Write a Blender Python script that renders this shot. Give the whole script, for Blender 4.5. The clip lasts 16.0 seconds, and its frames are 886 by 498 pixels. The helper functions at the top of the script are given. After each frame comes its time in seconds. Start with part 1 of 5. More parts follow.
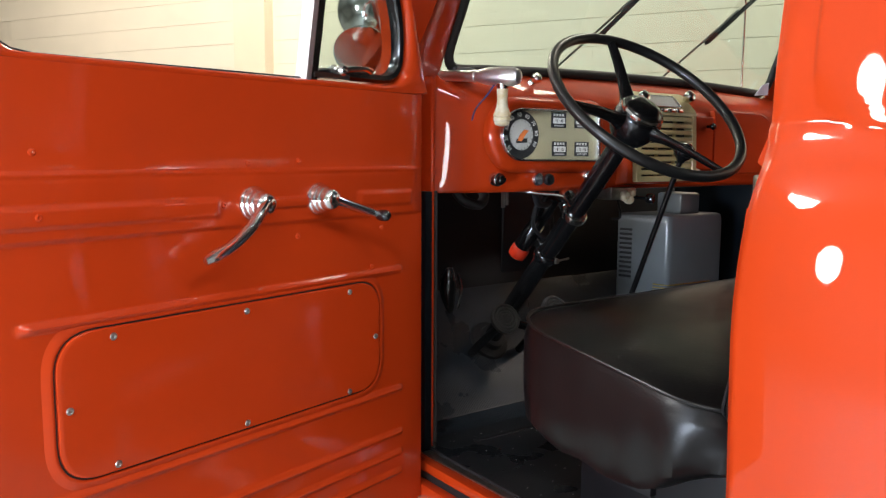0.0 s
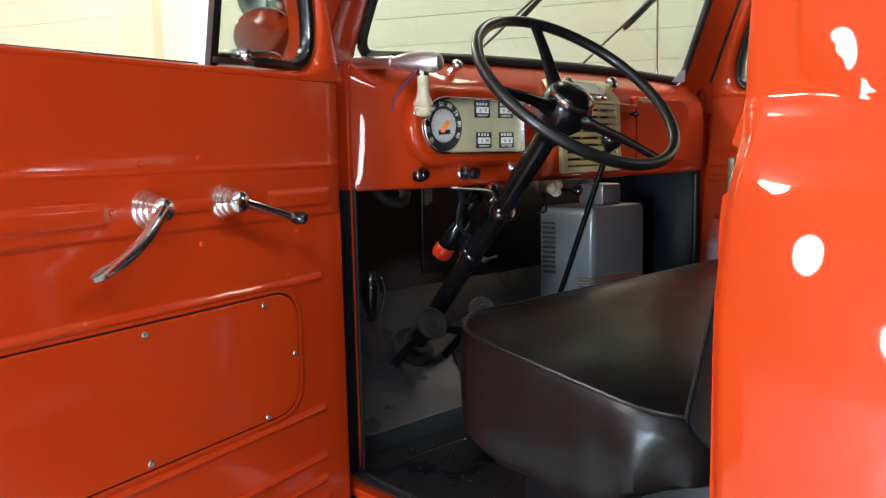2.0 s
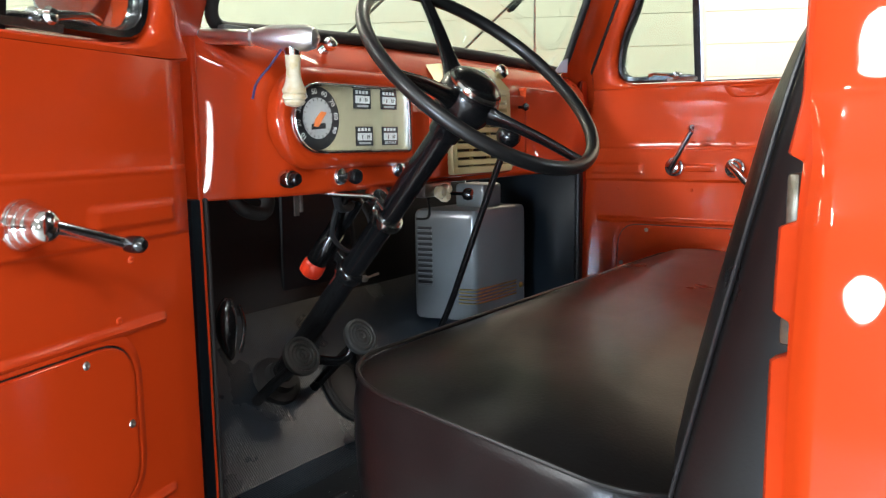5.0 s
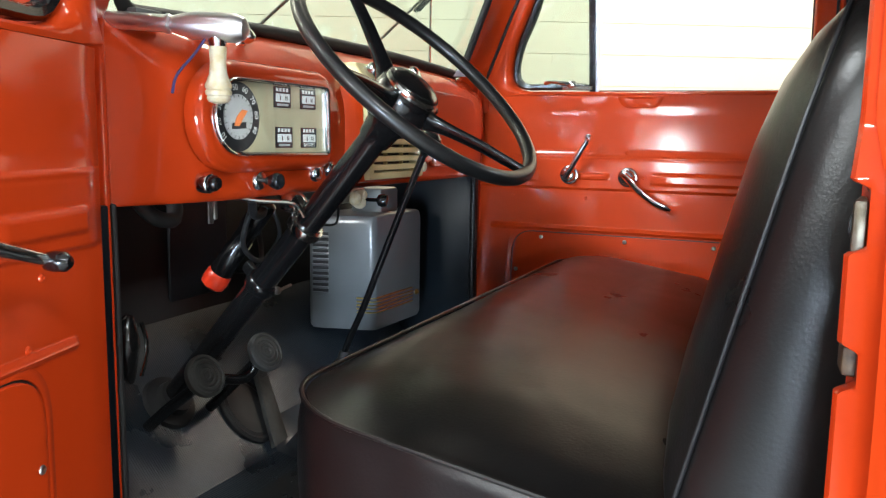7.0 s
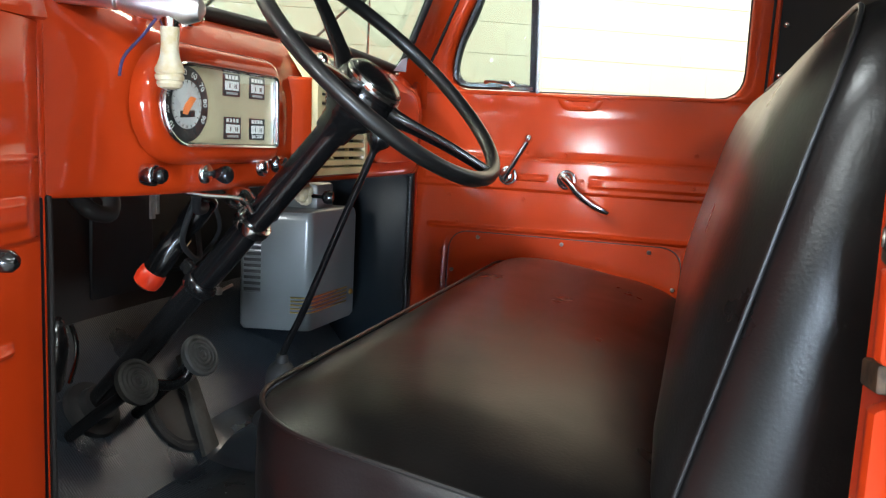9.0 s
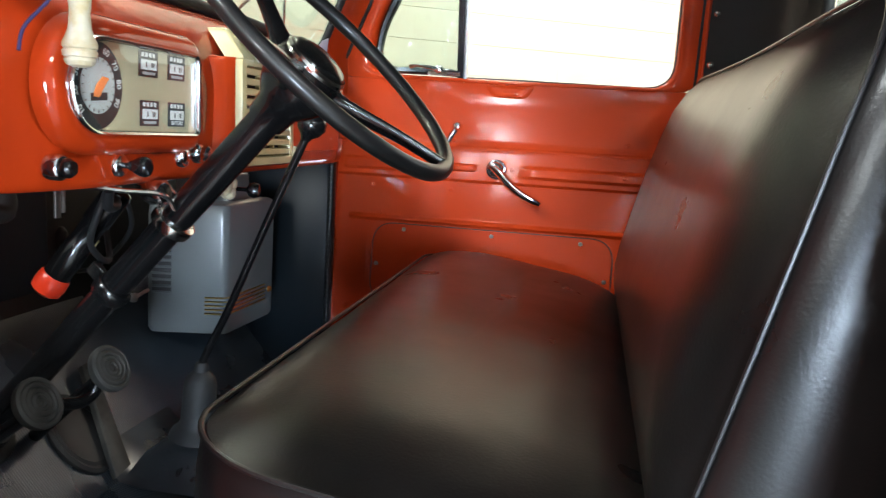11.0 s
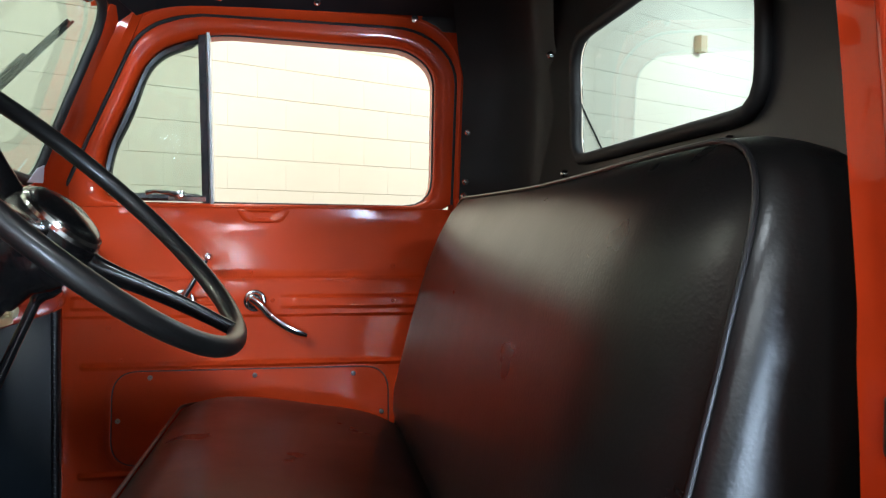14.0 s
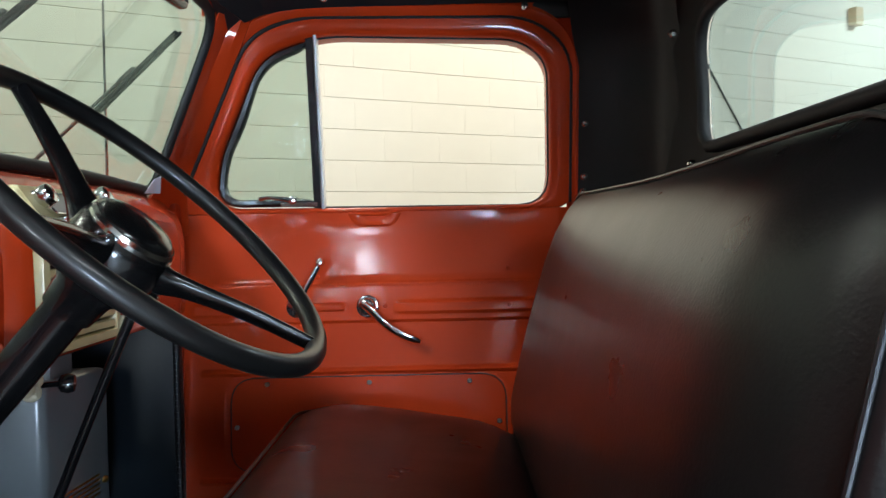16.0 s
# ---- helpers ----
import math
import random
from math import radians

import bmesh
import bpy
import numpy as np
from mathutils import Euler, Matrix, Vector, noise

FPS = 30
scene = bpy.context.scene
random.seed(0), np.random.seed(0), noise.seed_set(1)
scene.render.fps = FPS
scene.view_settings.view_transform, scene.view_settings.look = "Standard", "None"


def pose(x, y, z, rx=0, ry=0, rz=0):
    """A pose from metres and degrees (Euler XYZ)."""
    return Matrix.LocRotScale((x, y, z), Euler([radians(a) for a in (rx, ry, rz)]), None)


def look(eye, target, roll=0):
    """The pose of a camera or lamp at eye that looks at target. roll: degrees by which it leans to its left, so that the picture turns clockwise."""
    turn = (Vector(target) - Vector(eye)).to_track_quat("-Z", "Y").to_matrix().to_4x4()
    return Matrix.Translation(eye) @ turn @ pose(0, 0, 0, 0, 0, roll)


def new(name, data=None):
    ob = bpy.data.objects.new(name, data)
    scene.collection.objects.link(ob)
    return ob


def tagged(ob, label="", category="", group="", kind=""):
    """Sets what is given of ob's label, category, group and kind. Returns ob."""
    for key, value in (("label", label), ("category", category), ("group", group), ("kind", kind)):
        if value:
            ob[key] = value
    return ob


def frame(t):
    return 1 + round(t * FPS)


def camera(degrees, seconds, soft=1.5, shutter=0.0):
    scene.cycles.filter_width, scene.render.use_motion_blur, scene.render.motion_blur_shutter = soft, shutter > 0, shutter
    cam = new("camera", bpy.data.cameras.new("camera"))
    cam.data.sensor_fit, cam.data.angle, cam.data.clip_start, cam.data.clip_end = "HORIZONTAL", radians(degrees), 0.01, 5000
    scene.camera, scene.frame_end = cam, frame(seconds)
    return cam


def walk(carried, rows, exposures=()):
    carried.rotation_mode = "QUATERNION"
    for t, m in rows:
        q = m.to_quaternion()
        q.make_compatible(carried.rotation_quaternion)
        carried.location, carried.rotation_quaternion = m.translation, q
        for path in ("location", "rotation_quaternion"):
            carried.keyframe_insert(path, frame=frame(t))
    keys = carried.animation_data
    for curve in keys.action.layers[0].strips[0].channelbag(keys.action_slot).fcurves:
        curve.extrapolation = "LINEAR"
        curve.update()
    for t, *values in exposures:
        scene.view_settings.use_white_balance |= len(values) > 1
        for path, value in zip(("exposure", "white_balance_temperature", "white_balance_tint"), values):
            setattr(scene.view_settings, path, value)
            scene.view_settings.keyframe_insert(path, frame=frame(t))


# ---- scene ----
cam = camera(58.2, 16.0, 1.2, 0.5)
PATH = [
    (0, (-1.108, -1.299, 1.386), (0.047, 0.317, 1.148), 0.3),
    (0.5, (-1.103, -1.269, 1.383), (0.105, 0.307, 1.141), -0.1),
    (1, (-1.091, -1.239, 1.373), (0.164, 0.301, 1.137), -0.7),
    (1.5, (-1.075, -1.206, 1.374), (0.219, 0.299, 1.134), -1.0),
    (2, (-1.05, -1.16, 1.376), (0.288, 0.306, 1.132), -1.2),
    (2.5, (-1.018, -1.114, 1.379), (0.359, 0.315, 1.131), -1.2),
    (3, (-0.973, -1.066, 1.38), (0.441, 0.327, 1.128), -1.3),
    (3.5, (-0.935, -1.023, 1.381), (0.516, 0.33, 1.123), -1.2),
    (4, (-0.907, -0.971, 1.383), (0.595, 0.322, 1.117), -1.0),
    (6.5, (-0.882, -0.747, 1.404), (0.877, 0.165, 1.126), 0.1),
    (7, (-0.901, -0.704, 1.403), (0.903, 0.114, 1.126), 0.9),
    (7.5, (-0.906, -0.675, 1.401), (0.929, 0.072, 1.126), 1.6),
    (8, (-0.908, -0.64, 1.399), (0.955, 0.033, 1.127), 2.4),
    (8.5, (-0.903, -0.624, 1.401), (0.975, 0.008, 1.127), 2.8),
    (11, (-0.801, -0.495, 1.403), (1.146, -0.151, 1.103), 3.4),
    (11.5, (-0.8, -0.484, 1.419), (1.165, -0.263, 1.121), 4.1),
    (12, (-0.791, -0.452, 1.433), (1.19, -0.407, 1.163), 4.2),
    (12.5, (-0.758, -0.423, 1.441), (1.226, -0.539, 1.221), 3.4),
    (13, (-0.723, -0.406, 1.45), (1.256, -0.652, 1.298), 2.3),
    (13.5, (-0.7, -0.399, 1.46), (1.275, -0.706, 1.368), 1.3),
    (14, (-0.653, -0.377, 1.466), (1.319, -0.71, 1.429), 0.2),
    (14.5, (-0.624, -0.38, 1.47), (1.355, -0.67, 1.466), -0.8),
    (15, (-0.606, -0.402, 1.475), (1.385, -0.597, 1.487), -1.8),
    (15.5, (-0.584, -0.423, 1.474), (1.414, -0.519, 1.473), -1.6),
    (16, (-0.559, -0.44, 1.472), (1.441, -0.431, 1.433), -1.3),
]
EXPO = [(0.0, -0.18, 6700, 13), (3.5, 0.12, 6550, 10), (6.5, 0.40, 6450, 8), (8.5, 0.36, 6400, 6), (11.0, 0.40, 6350, 7), (12.5, 0.40, 6200, 6), (13.5, 0.05, 6100, 6), (14.5, -0.25, 6000, 7), (16.0, -0.42, 5950, 6)]
walk(cam, [(t, look(eye, target, roll)) for t, eye, target, roll in PATH], EXPO)

# ---- light ----
world = bpy.data.worlds.new("world")
scene.world = world
world.use_nodes = True
world.node_tree.nodes["Background"].inputs[0].default_value = (0.75, 0.85, 1.0, 1)
world.node_tree.nodes["Background"].inputs[1].default_value = 0.05


def area(name, at, to, sx, sy, watts, color):
    data = bpy.data.lights.new(name, "AREA")
    data.shape, data.size, data.size_y, data.energy, data.color = "RECTANGLE", sx, sy, watts, color
    ob = new(name, data)
    ob.matrix_world = look(at, to)
    return ob


CX = 0.63
WALL_AZ, WALL_D = radians(152), 4.1
WN = Vector((math.sin(WALL_AZ - math.pi / 2), math.cos(WALL_AZ - math.pi / 2), 0))
WT = Vector((math.sin(WALL_AZ), math.cos(WALL_AZ), 0))


def room(a, n, z):
    """Room coordinates: a along the block wall, n towards it, z up."""
    return WT * a + WN * n + Vector((0, 0, z))


WARM, COOL, NEUTRAL = (1.0, 0.90, 0.76), (0.80, 0.90, 1.0), (0.93, 0.98, 1.0)
for name, at, to, sx, sy, watts, color in (
        # unseen cool light added low on the left for the seat-side sheen
        ("side_soft_light", (-3.7, -1.15, 0.84), (-0.1, -0.7, 1.2), 0.7, 1.1, 150, (0.68, 0.82, 1.0)),
        ("flood_lamp", (-3.7, 0.50, 2.12), (0.0, -0.5, 1.2), 0.60, 0.75, 55, NEUTRAL),
        ("high_lamp", (-2.9, 1.75, 4.1), (-0.4, -0.2, 1.0), 0.9, 0.8, 190, NEUTRAL),
        # narrow unseen light added behind for fill and the dash-end streak
        ("rear_strip_light", (-3.2, -5.8, 1.15), (0.2, 0.0, 1.3), 0.30, 1.8, 32, (0.93, 0.97, 1.0))):
    soft = area(name, at, to, sx, sy, watts, color)
    soft.data.shape = "ELLIPSE"
# unseen area lights added to brighten the block wall, stretch by stretch
for a, n, w in ((-5.6, 2.3, 70), (-3.0, 2.3, 115), (0.6, 2.3, 62), (3.4, 2.3, 108), (7.5, 2.3, 140)):
    area("wall_fill", room(a, n, 4.1), room(a, n + 1.1, 0), 1.4, 0.4, w, WARM if a < 5 else (0.94, 0.98, 1.0))
# added overhead fill, positions invented; the first brightens the floor for bounce
beam = area("ceiling_fill", (-3.5, -1.7, 4.1), (-2.6, -0.9, 0.0), 0.9, 0.3, 60, COOL)
beam.data.spread = radians(70)
area("ceiling_fill", (0.0, -2.9, 4.1), (-0.6, -0.6, 0.6), 1.6, 0.6, 80, NEUTRAL)
area("ceiling_fill", (-3.0, -3.2, 4.1), (0.1, -0.1, 1.2), 1.4, 0.5, 115, NEUTRAL)


# ---- materials ----
def material(name, color, rough=0.5, metal=0.0, coat=0.0, var=0.1, scale=8.0, bump=0.0, bump_scale=200.0, dist=0.001,
             trans=0.0, alt=None, spec=0.5, ior=1.45, rough_var=0.0, coat_rough=0.04, wave=0.0):
    mat = bpy.data.materials.new(name)
    mat.use_nodes = True
    nt = mat.node_tree
    bsdf = nt.nodes["Principled BSDF"]
    bsdf.inputs["Base Color"].default_value = (*color, 1)
    bsdf.inputs["Roughness"].default_value = rough
    bsdf.inputs["Metallic"].default_value = metal
    bsdf.inputs["Coat Weight"].default_value = coat
    bsdf.inputs["Coat Roughness"].default_value = coat_rough
    bsdf.inputs["Transmission Weight"].default_value = trans
    bsdf.inputs["Specular IOR Level"].default_value = spec
    bsdf.inputs["IOR"].default_value = ior
    co = nt.nodes.new("ShaderNodeTexCoord")
    if var:
        big = nt.nodes.new("ShaderNodeTexNoise")
        big.inputs["Scale"].default_value, big.inputs["Detail"].default_value = scale, 6
        nt.links.new(co.outputs["Object"], big.inputs["Vector"])
        mix = nt.nodes.new("ShaderNodeMix")
        mix.data_type = "RGBA"
        other = alt or tuple(c * (1 - var) for c in color)
        mix.inputs["A"].default_value, mix.inputs["B"].default_value = (*color, 1), (*other, 1)
        ramp = nt.nodes.new("ShaderNodeMapRange")
        ramp.inputs["From Min"].default_value, ramp.inputs["From Max"].default_value = 0.35, 0.65
        nt.links.new(big.outputs["Fac"], ramp.inputs["Value"])
        nt.links.new(ramp.outputs["Result"], mix.inputs["Factor"])
        nt.links.new(mix.outputs["Result"], bsdf.inputs["Base Color"])
        if rough_var:
            rr = nt.nodes.new("ShaderNodeMapRange")
            rr.inputs["To Min"].default_value, rr.inputs["To Max"].default_value = rough - rough_var, rough + rough_var
            nt.links.new(big.outputs["Fac"], rr.inputs["Value"])
            nt.links.new(rr.outputs["Result"], bsdf.inputs["Roughness"])
    if bump:
        fine = nt.nodes.new("ShaderNodeTexNoise")
        fine.inputs["Scale"].default_value, fine.inputs["Detail"].default_value = bump_scale, 4
        nt.links.new(co.outputs["Object"], fine.inputs["Vector"])
        bn = nt.nodes.new("ShaderNodeBump")
        bn.inputs["Strength"].default_value, bn.inputs["Distance"].default_value = bump, dist
        nt.links.new(fine.outputs["Fac"], bn.inputs["Height"])
        nt.links.new(bn.outputs["Normal"], bsdf.inputs["Normal"])
        if wave:
            slow = nt.nodes.new("ShaderNodeTexNoise")
            slow.inputs["Scale"].default_value, slow.inputs["Detail"].default_value = 9.0, 2
            nt.links.new(co.outputs["Object"], slow.inputs["Vector"])
            big_bump = nt.nodes.new("ShaderNodeBump")
            big_bump.inputs["Strength"].default_value, big_bump.inputs["Distance"].default_value = 1.0, wave
            nt.links.new(slow.outputs["Fac"], big_bump.inputs["Height"])
            nt.links.new(big_bump.outputs["Normal"], bn.inputs["Normal"])
    return mat


PAINT = material("orange_red_paint", (0.50, 0.041, 0.005), 0.55, coat=1.0, spec=0.1, var=0.06, scale=5, bump=0.04, bump_scale=40, dist=0.001)
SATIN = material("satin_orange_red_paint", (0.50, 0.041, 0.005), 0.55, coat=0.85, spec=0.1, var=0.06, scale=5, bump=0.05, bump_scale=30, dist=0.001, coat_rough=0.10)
JAMB = material("jamb_paint", (0.50, 0.038, 0.005), 0.55, coat=0.6, spec=0.1, var=0.15, scale=12, bump=0.08, bump_scale=90)
CHROME = material("chrome", (0.80, 0.80, 0.79), 0.15, metal=1.0, var=0.08, scale=30)
ALLOY = material("bright_alloy", (0.86, 0.86, 0.87), 0.36, metal=1.0, var=0.08, scale=40)
ZINC = material("worn_zinc", (0.21, 0.19, 0.15), 0.46, metal=0.8, var=0.5, scale=60, alt=(0.09, 0.075, 0.05), bump=0.2, bump_scale=200)
STEEL = material("dull_steel", (0.42, 0.40, 0.37), 0.38, metal=1.0, var=0.3, scale=60, bump=0.2, bump_scale=300)
BLACK = material("black_enamel", (0.006, 0.006, 0.0065), 0.24, coat=0.5, var=0.2, scale=20, bump=0.06, bump_scale=150)
RIM = material("black_wheel_rim", (0.008, 0.008, 0.008), 0.40, coat=0.2, var=0.25, scale=25, bump=0.06, bump_scale=200)
RUBBER = material("black_rubber", (0.014, 0.014, 0.015), 0.62, var=0.3, scale=25, bump=0.2, bump_scale=250)
MAT = material("rubber_floor_mat", (0.012, 0.0145, 0.0175), 0.30, spec=0.7, var=0.5, scale=9, alt=(0.030, 0.033, 0.036), bump=0.3, bump_scale=140, rough_var=0.14)
RIBBED = material("ribbed_rubber_mat", (0.016, 0.0215, 0.028), 0.30, spec=0.5, var=0.5, scale=7, alt=(0.036, 0.047, 0.060), bump=0.25, bump_scale=140, rough_var=0.12)
_nt = RIBBED.node_tree
_wave = _nt.nodes.new("ShaderNodeTexWave")
_wave.bands_direction = "X"
_wave.inputs["Scale"].default_value = 58.0
_wave.inputs["Distortion"].default_value = 0.0
_rib = _nt.nodes.new("ShaderNodeBump")
_rib.inputs["Strength"].default_value, _rib.inputs["Distance"].default_value = 1.0, 0.0004
_nt.links.new(next(n for n in _nt.nodes if n.type == "TEX_COORD").outputs["Object"], _wave.inputs["Vector"])
_nt.links.new(_wave.outputs["Fac"], _rib.inputs["Height"])
_nt.links.new(_rib.outputs["Normal"], next(n for n in _nt.nodes if n.type == "BUMP" and n != _rib).inputs["Normal"])
LEATHER = material("black_vinyl", (0.0055, 0.0052, 0.0052), 0.29, spec=0.38, var=0.35, scale=6, alt=(0.0085, 0.0078, 0.0076), bump=0.34, bump_scale=240, dist=0.0008, rough_var=0.05, wave=0.0008)
STITCH = material("grey_thread", (0.10, 0.10, 0.10), 0.7, var=0.2, scale=60)
WELT = material("black_vinyl_welt", (0.009, 0.0085, 0.0085), 0.36, var=0.2, scale=40)
PIPING = material("vinyl_piping", (0.014, 0.014, 0.015), 0.34, var=0.2, scale=40)
LINER = material("black_liner_board", (0.012, 0.0125, 0.014), 0.40, spec=0.42, var=0.3, scale=5, bump=0.3, bump_scale=260, dist=0.0006)
FIREWALL = material("firewall_pad", (0.004, 0.0045, 0.0055), 0.5, spec=0.3, var=0.4, scale=5, alt=(0.008, 0.009, 0.010), bump=0.2, bump_scale=60)
PADGREY = material("slate_grey_cover", (0.020, 0.025, 0.032), 0.42, var=0.3, scale=7, bump=0.15, bump_scale=80)
KICK = material("blue_black_vinyl", (0.007, 0.0105, 0.014), 0.30, spec=0.2, var=0.3, scale=6, bump=0.15, bump_scale=200, dist=0.0005)
CREAM = material("cream_paint", (0.60, 0.50, 0.25), 0.38, coat=0.3, var=0.12, scale=20)
CLUSTER = material("cluster_face", (0.45, 0.40, 0.25), 0.4, var=0.08, scale=15)
DIAL = material("dial_grey", (0.42, 0.42, 0.40), 0.5, var=0.05, scale=30)
INK = material("dial_black", (0.02, 0.02, 0.022), 0.45, var=0.0)
WHITE = material("dial_white", (0.75, 0.75, 0.72), 0.5, var=0.0)
NEEDLE = material("orange_needle", (0.75, 0.20, 0.05), 0.45, var=0.0)
IVORY = material("ivory_plastic", (0.56, 0.45, 0.25), 0.42, coat=0.2, var=0.3, scale=60, alt=(0.66, 0.60, 0.45))
HEATER = material("grey_heater_enamel", (0.145, 0.157, 0.16), 0.30, coat=0.3, var=0.12, scale=6, bump=0.08, bump_scale=60)
BRASS = material("gold_trim", (0.60, 0.42, 0.12), 0.3, metal=1.0, var=0.15, scale=40)
REDLENS = material("red_plastic", (0.75, 0.045, 0.015), 0.3, var=0.1, scale=40, coat=0.4)
GLASS = material("tinted_glass", (0.54, 0.66, 0.62), 0.0, trans=1.0, var=0.0)
REAR_GLASS = material("pale_glass", (0.72, 0.87, 0.88), 0.0, trans=1.0, var=0.0)
CLEAR = material("clear_glass", (0.97, 0.98, 0.97), 0.0, trans=1.0, var=0.0)
BLOCK = material("painted_block", (0.76, 0.70, 0.57), 0.75, var=0.04, scale=3, bump=0.25, bump_scale=120)
MORTAR = material("painted_joint", (0.735, 0.675, 0.545), 0.85, var=0.06, scale=10)
PLASTER = material("painted_plaster", (0.74, 0.66, 0.50), 0.75, var=0.08, scale=2, bump=0.1, bump_scale=40)
CEIL = material("ceiling_board", (0.42, 0.40, 0.37), 0.8, var=0.08, scale=3)
CONCRETE = material("concrete_floor", (0.33, 0.33, 0.32), 0.32, var=0.3, scale=3, bump=0.15, bump_scale=60)
DIM = material("grey_wall", (0.58, 0.58, 0.56), 0.7, var=0.15, scale=2)
MIRROR = material("mirror_glass", (0.9, 0.9, 0.9), 0.02, metal=1.0, var=0.0)


# ---- building helpers ----
def part(name, bm, mat, parent=None, label="", angle=38.0):
    bmesh.ops.remove_doubles(bm, verts=bm.verts, dist=1e-6)
    bmesh.ops.recalc_face_normals(bm, faces=bm.faces)
    me = bpy.data.meshes.new(name)
    bm.to_mesh(me)
    bm.free()
    me.materials.append(mat)
    me.polygons.foreach_set("use_smooth", [True] * len(me.polygons))
    me.set_sharp_from_angle(angle=radians(angle))
    ob = new(name, me)
    if parent:
        ob.parent = parent
    if label:
        ob["label"] = label
    return ob


def thing(name, label, category, kind="", group=""):
    return tagged(new(name), label, category, group, kind)


def box(bm, lo, hi, bev=0.0, seg=2, m=None):
    c = [(a + b) / 2 for a, b in zip(lo, hi)]
    s = [abs(b - a) for a, b in zip(lo, hi)]
    out = bmesh.ops.create_cube(bm, size=1.0, matrix=(m or Matrix()) @ Matrix.Translation(c) @ Matrix.Diagonal((*s, 1)))
    if bev:
        edges = {e for v in out["verts"] for e in v.link_edges}
        bmesh.ops.bevel(bm, geom=list(edges), offset=min(bev, min(s) * 0.45), segments=seg, profile=0.5, affect="EDGES")
    return bm


def rings(bm, loops, closed=True, cap=(False, False), wrap=False):
    """A skin over loops of equally many points."""
    rows = [[bm.verts.new(p) for p in loop] for loop in loops]
    n = len(rows[0])
    for a, b in zip(rows, rows[1:] + (rows[:1] if wrap else [])):
        for i in range(n if closed else n - 1):
            j = (i + 1) % n
            bm.faces.new((a[i], a[j], b[j], b[i]))
    if cap[0]:
        bm.faces.new(rows[0][::-1])
    if cap[1]:
        bm.faces.new(rows[-1])
    return bm


def tube(bm, points, r, n=12, closed=False, caps=True, flat=1.0):
    pts = [Vector(p) for p in points]
    rad = r if isinstance(r, (list, tuple)) else [r] * len(pts)
    k = len(pts)
    loops = []
    up = None
    for i, p in enumerate(pts):
        a = pts[(i - 1) % k] if closed or i else p
        b = pts[(i + 1) % k] if closed or i < k - 1 else p
        d = (b - a).normalized()
        if up is None:
            up = d.orthogonal().normalized()
        up = (up - d * up.dot(d)).normalized()
        side = d.cross(up)
        loops.append([p + (up * math.cos(q) * flat + side * math.sin(q)) * rad[i] for q in (2 * math.pi * j / n for j in range(n))])
    rings(bm, loops, True, (caps and not closed, caps and not closed), wrap=closed)
    return bm


def axis_frame(at, along):
    return Matrix.Translation(at) @ Vector(along).to_track_quat("Z", "Y").to_matrix().to_4x4()


def lathe(bm, profile, at, along, n=28):
    """Profile of (radius, height) turned round the line from at along."""
    m = axis_frame(at, along)
    loops = [[m @ Vector((max(r, 1e-5) * math.cos(2 * math.pi * j / n), max(r, 1e-5) * math.sin(2 * math.pi * j / n), h)) for j in range(n)] for r, h in profile]
    return rings(bm, loops, True, (True, True))


def smooth_path(pts, steps=6, closed=False):
    """A Catmull-Rom line through the points."""
    p = [Vector(q) for q in pts]
    out, n = [], len(p)
    for i in range(n if closed else n - 1):
        if closed:
            a, b, c, d = p[(i - 1) % n], p[i], p[(i + 1) % n], p[(i + 2) % n]
        else:
            a, b, c, d = p[max(i - 1, 0)], p[i], p[i + 1], p[min(i + 2, n - 1)]
        for s in range(steps):
            t = s / steps
            out.append(0.5 * (2 * b + (c - a) * t + (2 * a - 5 * b + 4 * c - d) * t * t + (3 * b - a - 3 * c + d) * t ** 3))
    if not closed:
        out.append(p[-1])
    return out


def rounded(corners, n=6):
    """Corners (x, y, radius) of a closed outline, rounded."""
    out, k = [], len(corners)
    for i, (x, y, r) in enumerate(corners):
        p = Vector((x, y))
        a = (Vector(corners[i - 1][:2]) - p)
        b = (Vector(corners[(i + 1) % k][:2]) - p)
        if r <= 0:
            out.append(p)
            continue
        cut = min(r, a.length * 0.49, b.length * 0.49)
        s, e = p + a.normalized() * cut, p + b.normalized() * cut
        for j in range(n + 1):
            t = j / n
            out.append(s * (1 - t) ** 2 + p * 2 * t * (1 - t) + e * t * t)
    return out


def star(outline, centre, n=96):
    """The outline met by n rays from a centre inside it."""
    c = Vector(centre)
    out = []
    for i in range(n):
        d = Vector((math.cos(2 * math.pi * i / n), math.sin(2 * math.pi * i / n)))
        best = None
        for a, b in zip(outline, outline[1:] + outline[:1]):
            e, f = b - a, a - c
            den = d.x * e.y - d.y * e.x
            if abs(den) < 1e-12:
                continue
            t, s = (f.x * e.y - f.y * e.x) / den, (f.x * d.y - f.y * d.x) / den
            if t > 0 and -1e-6 <= s <= 1 + 1e-6 and (best is None or t > best):
                best = t
        out.append(c + d * best)
    return out


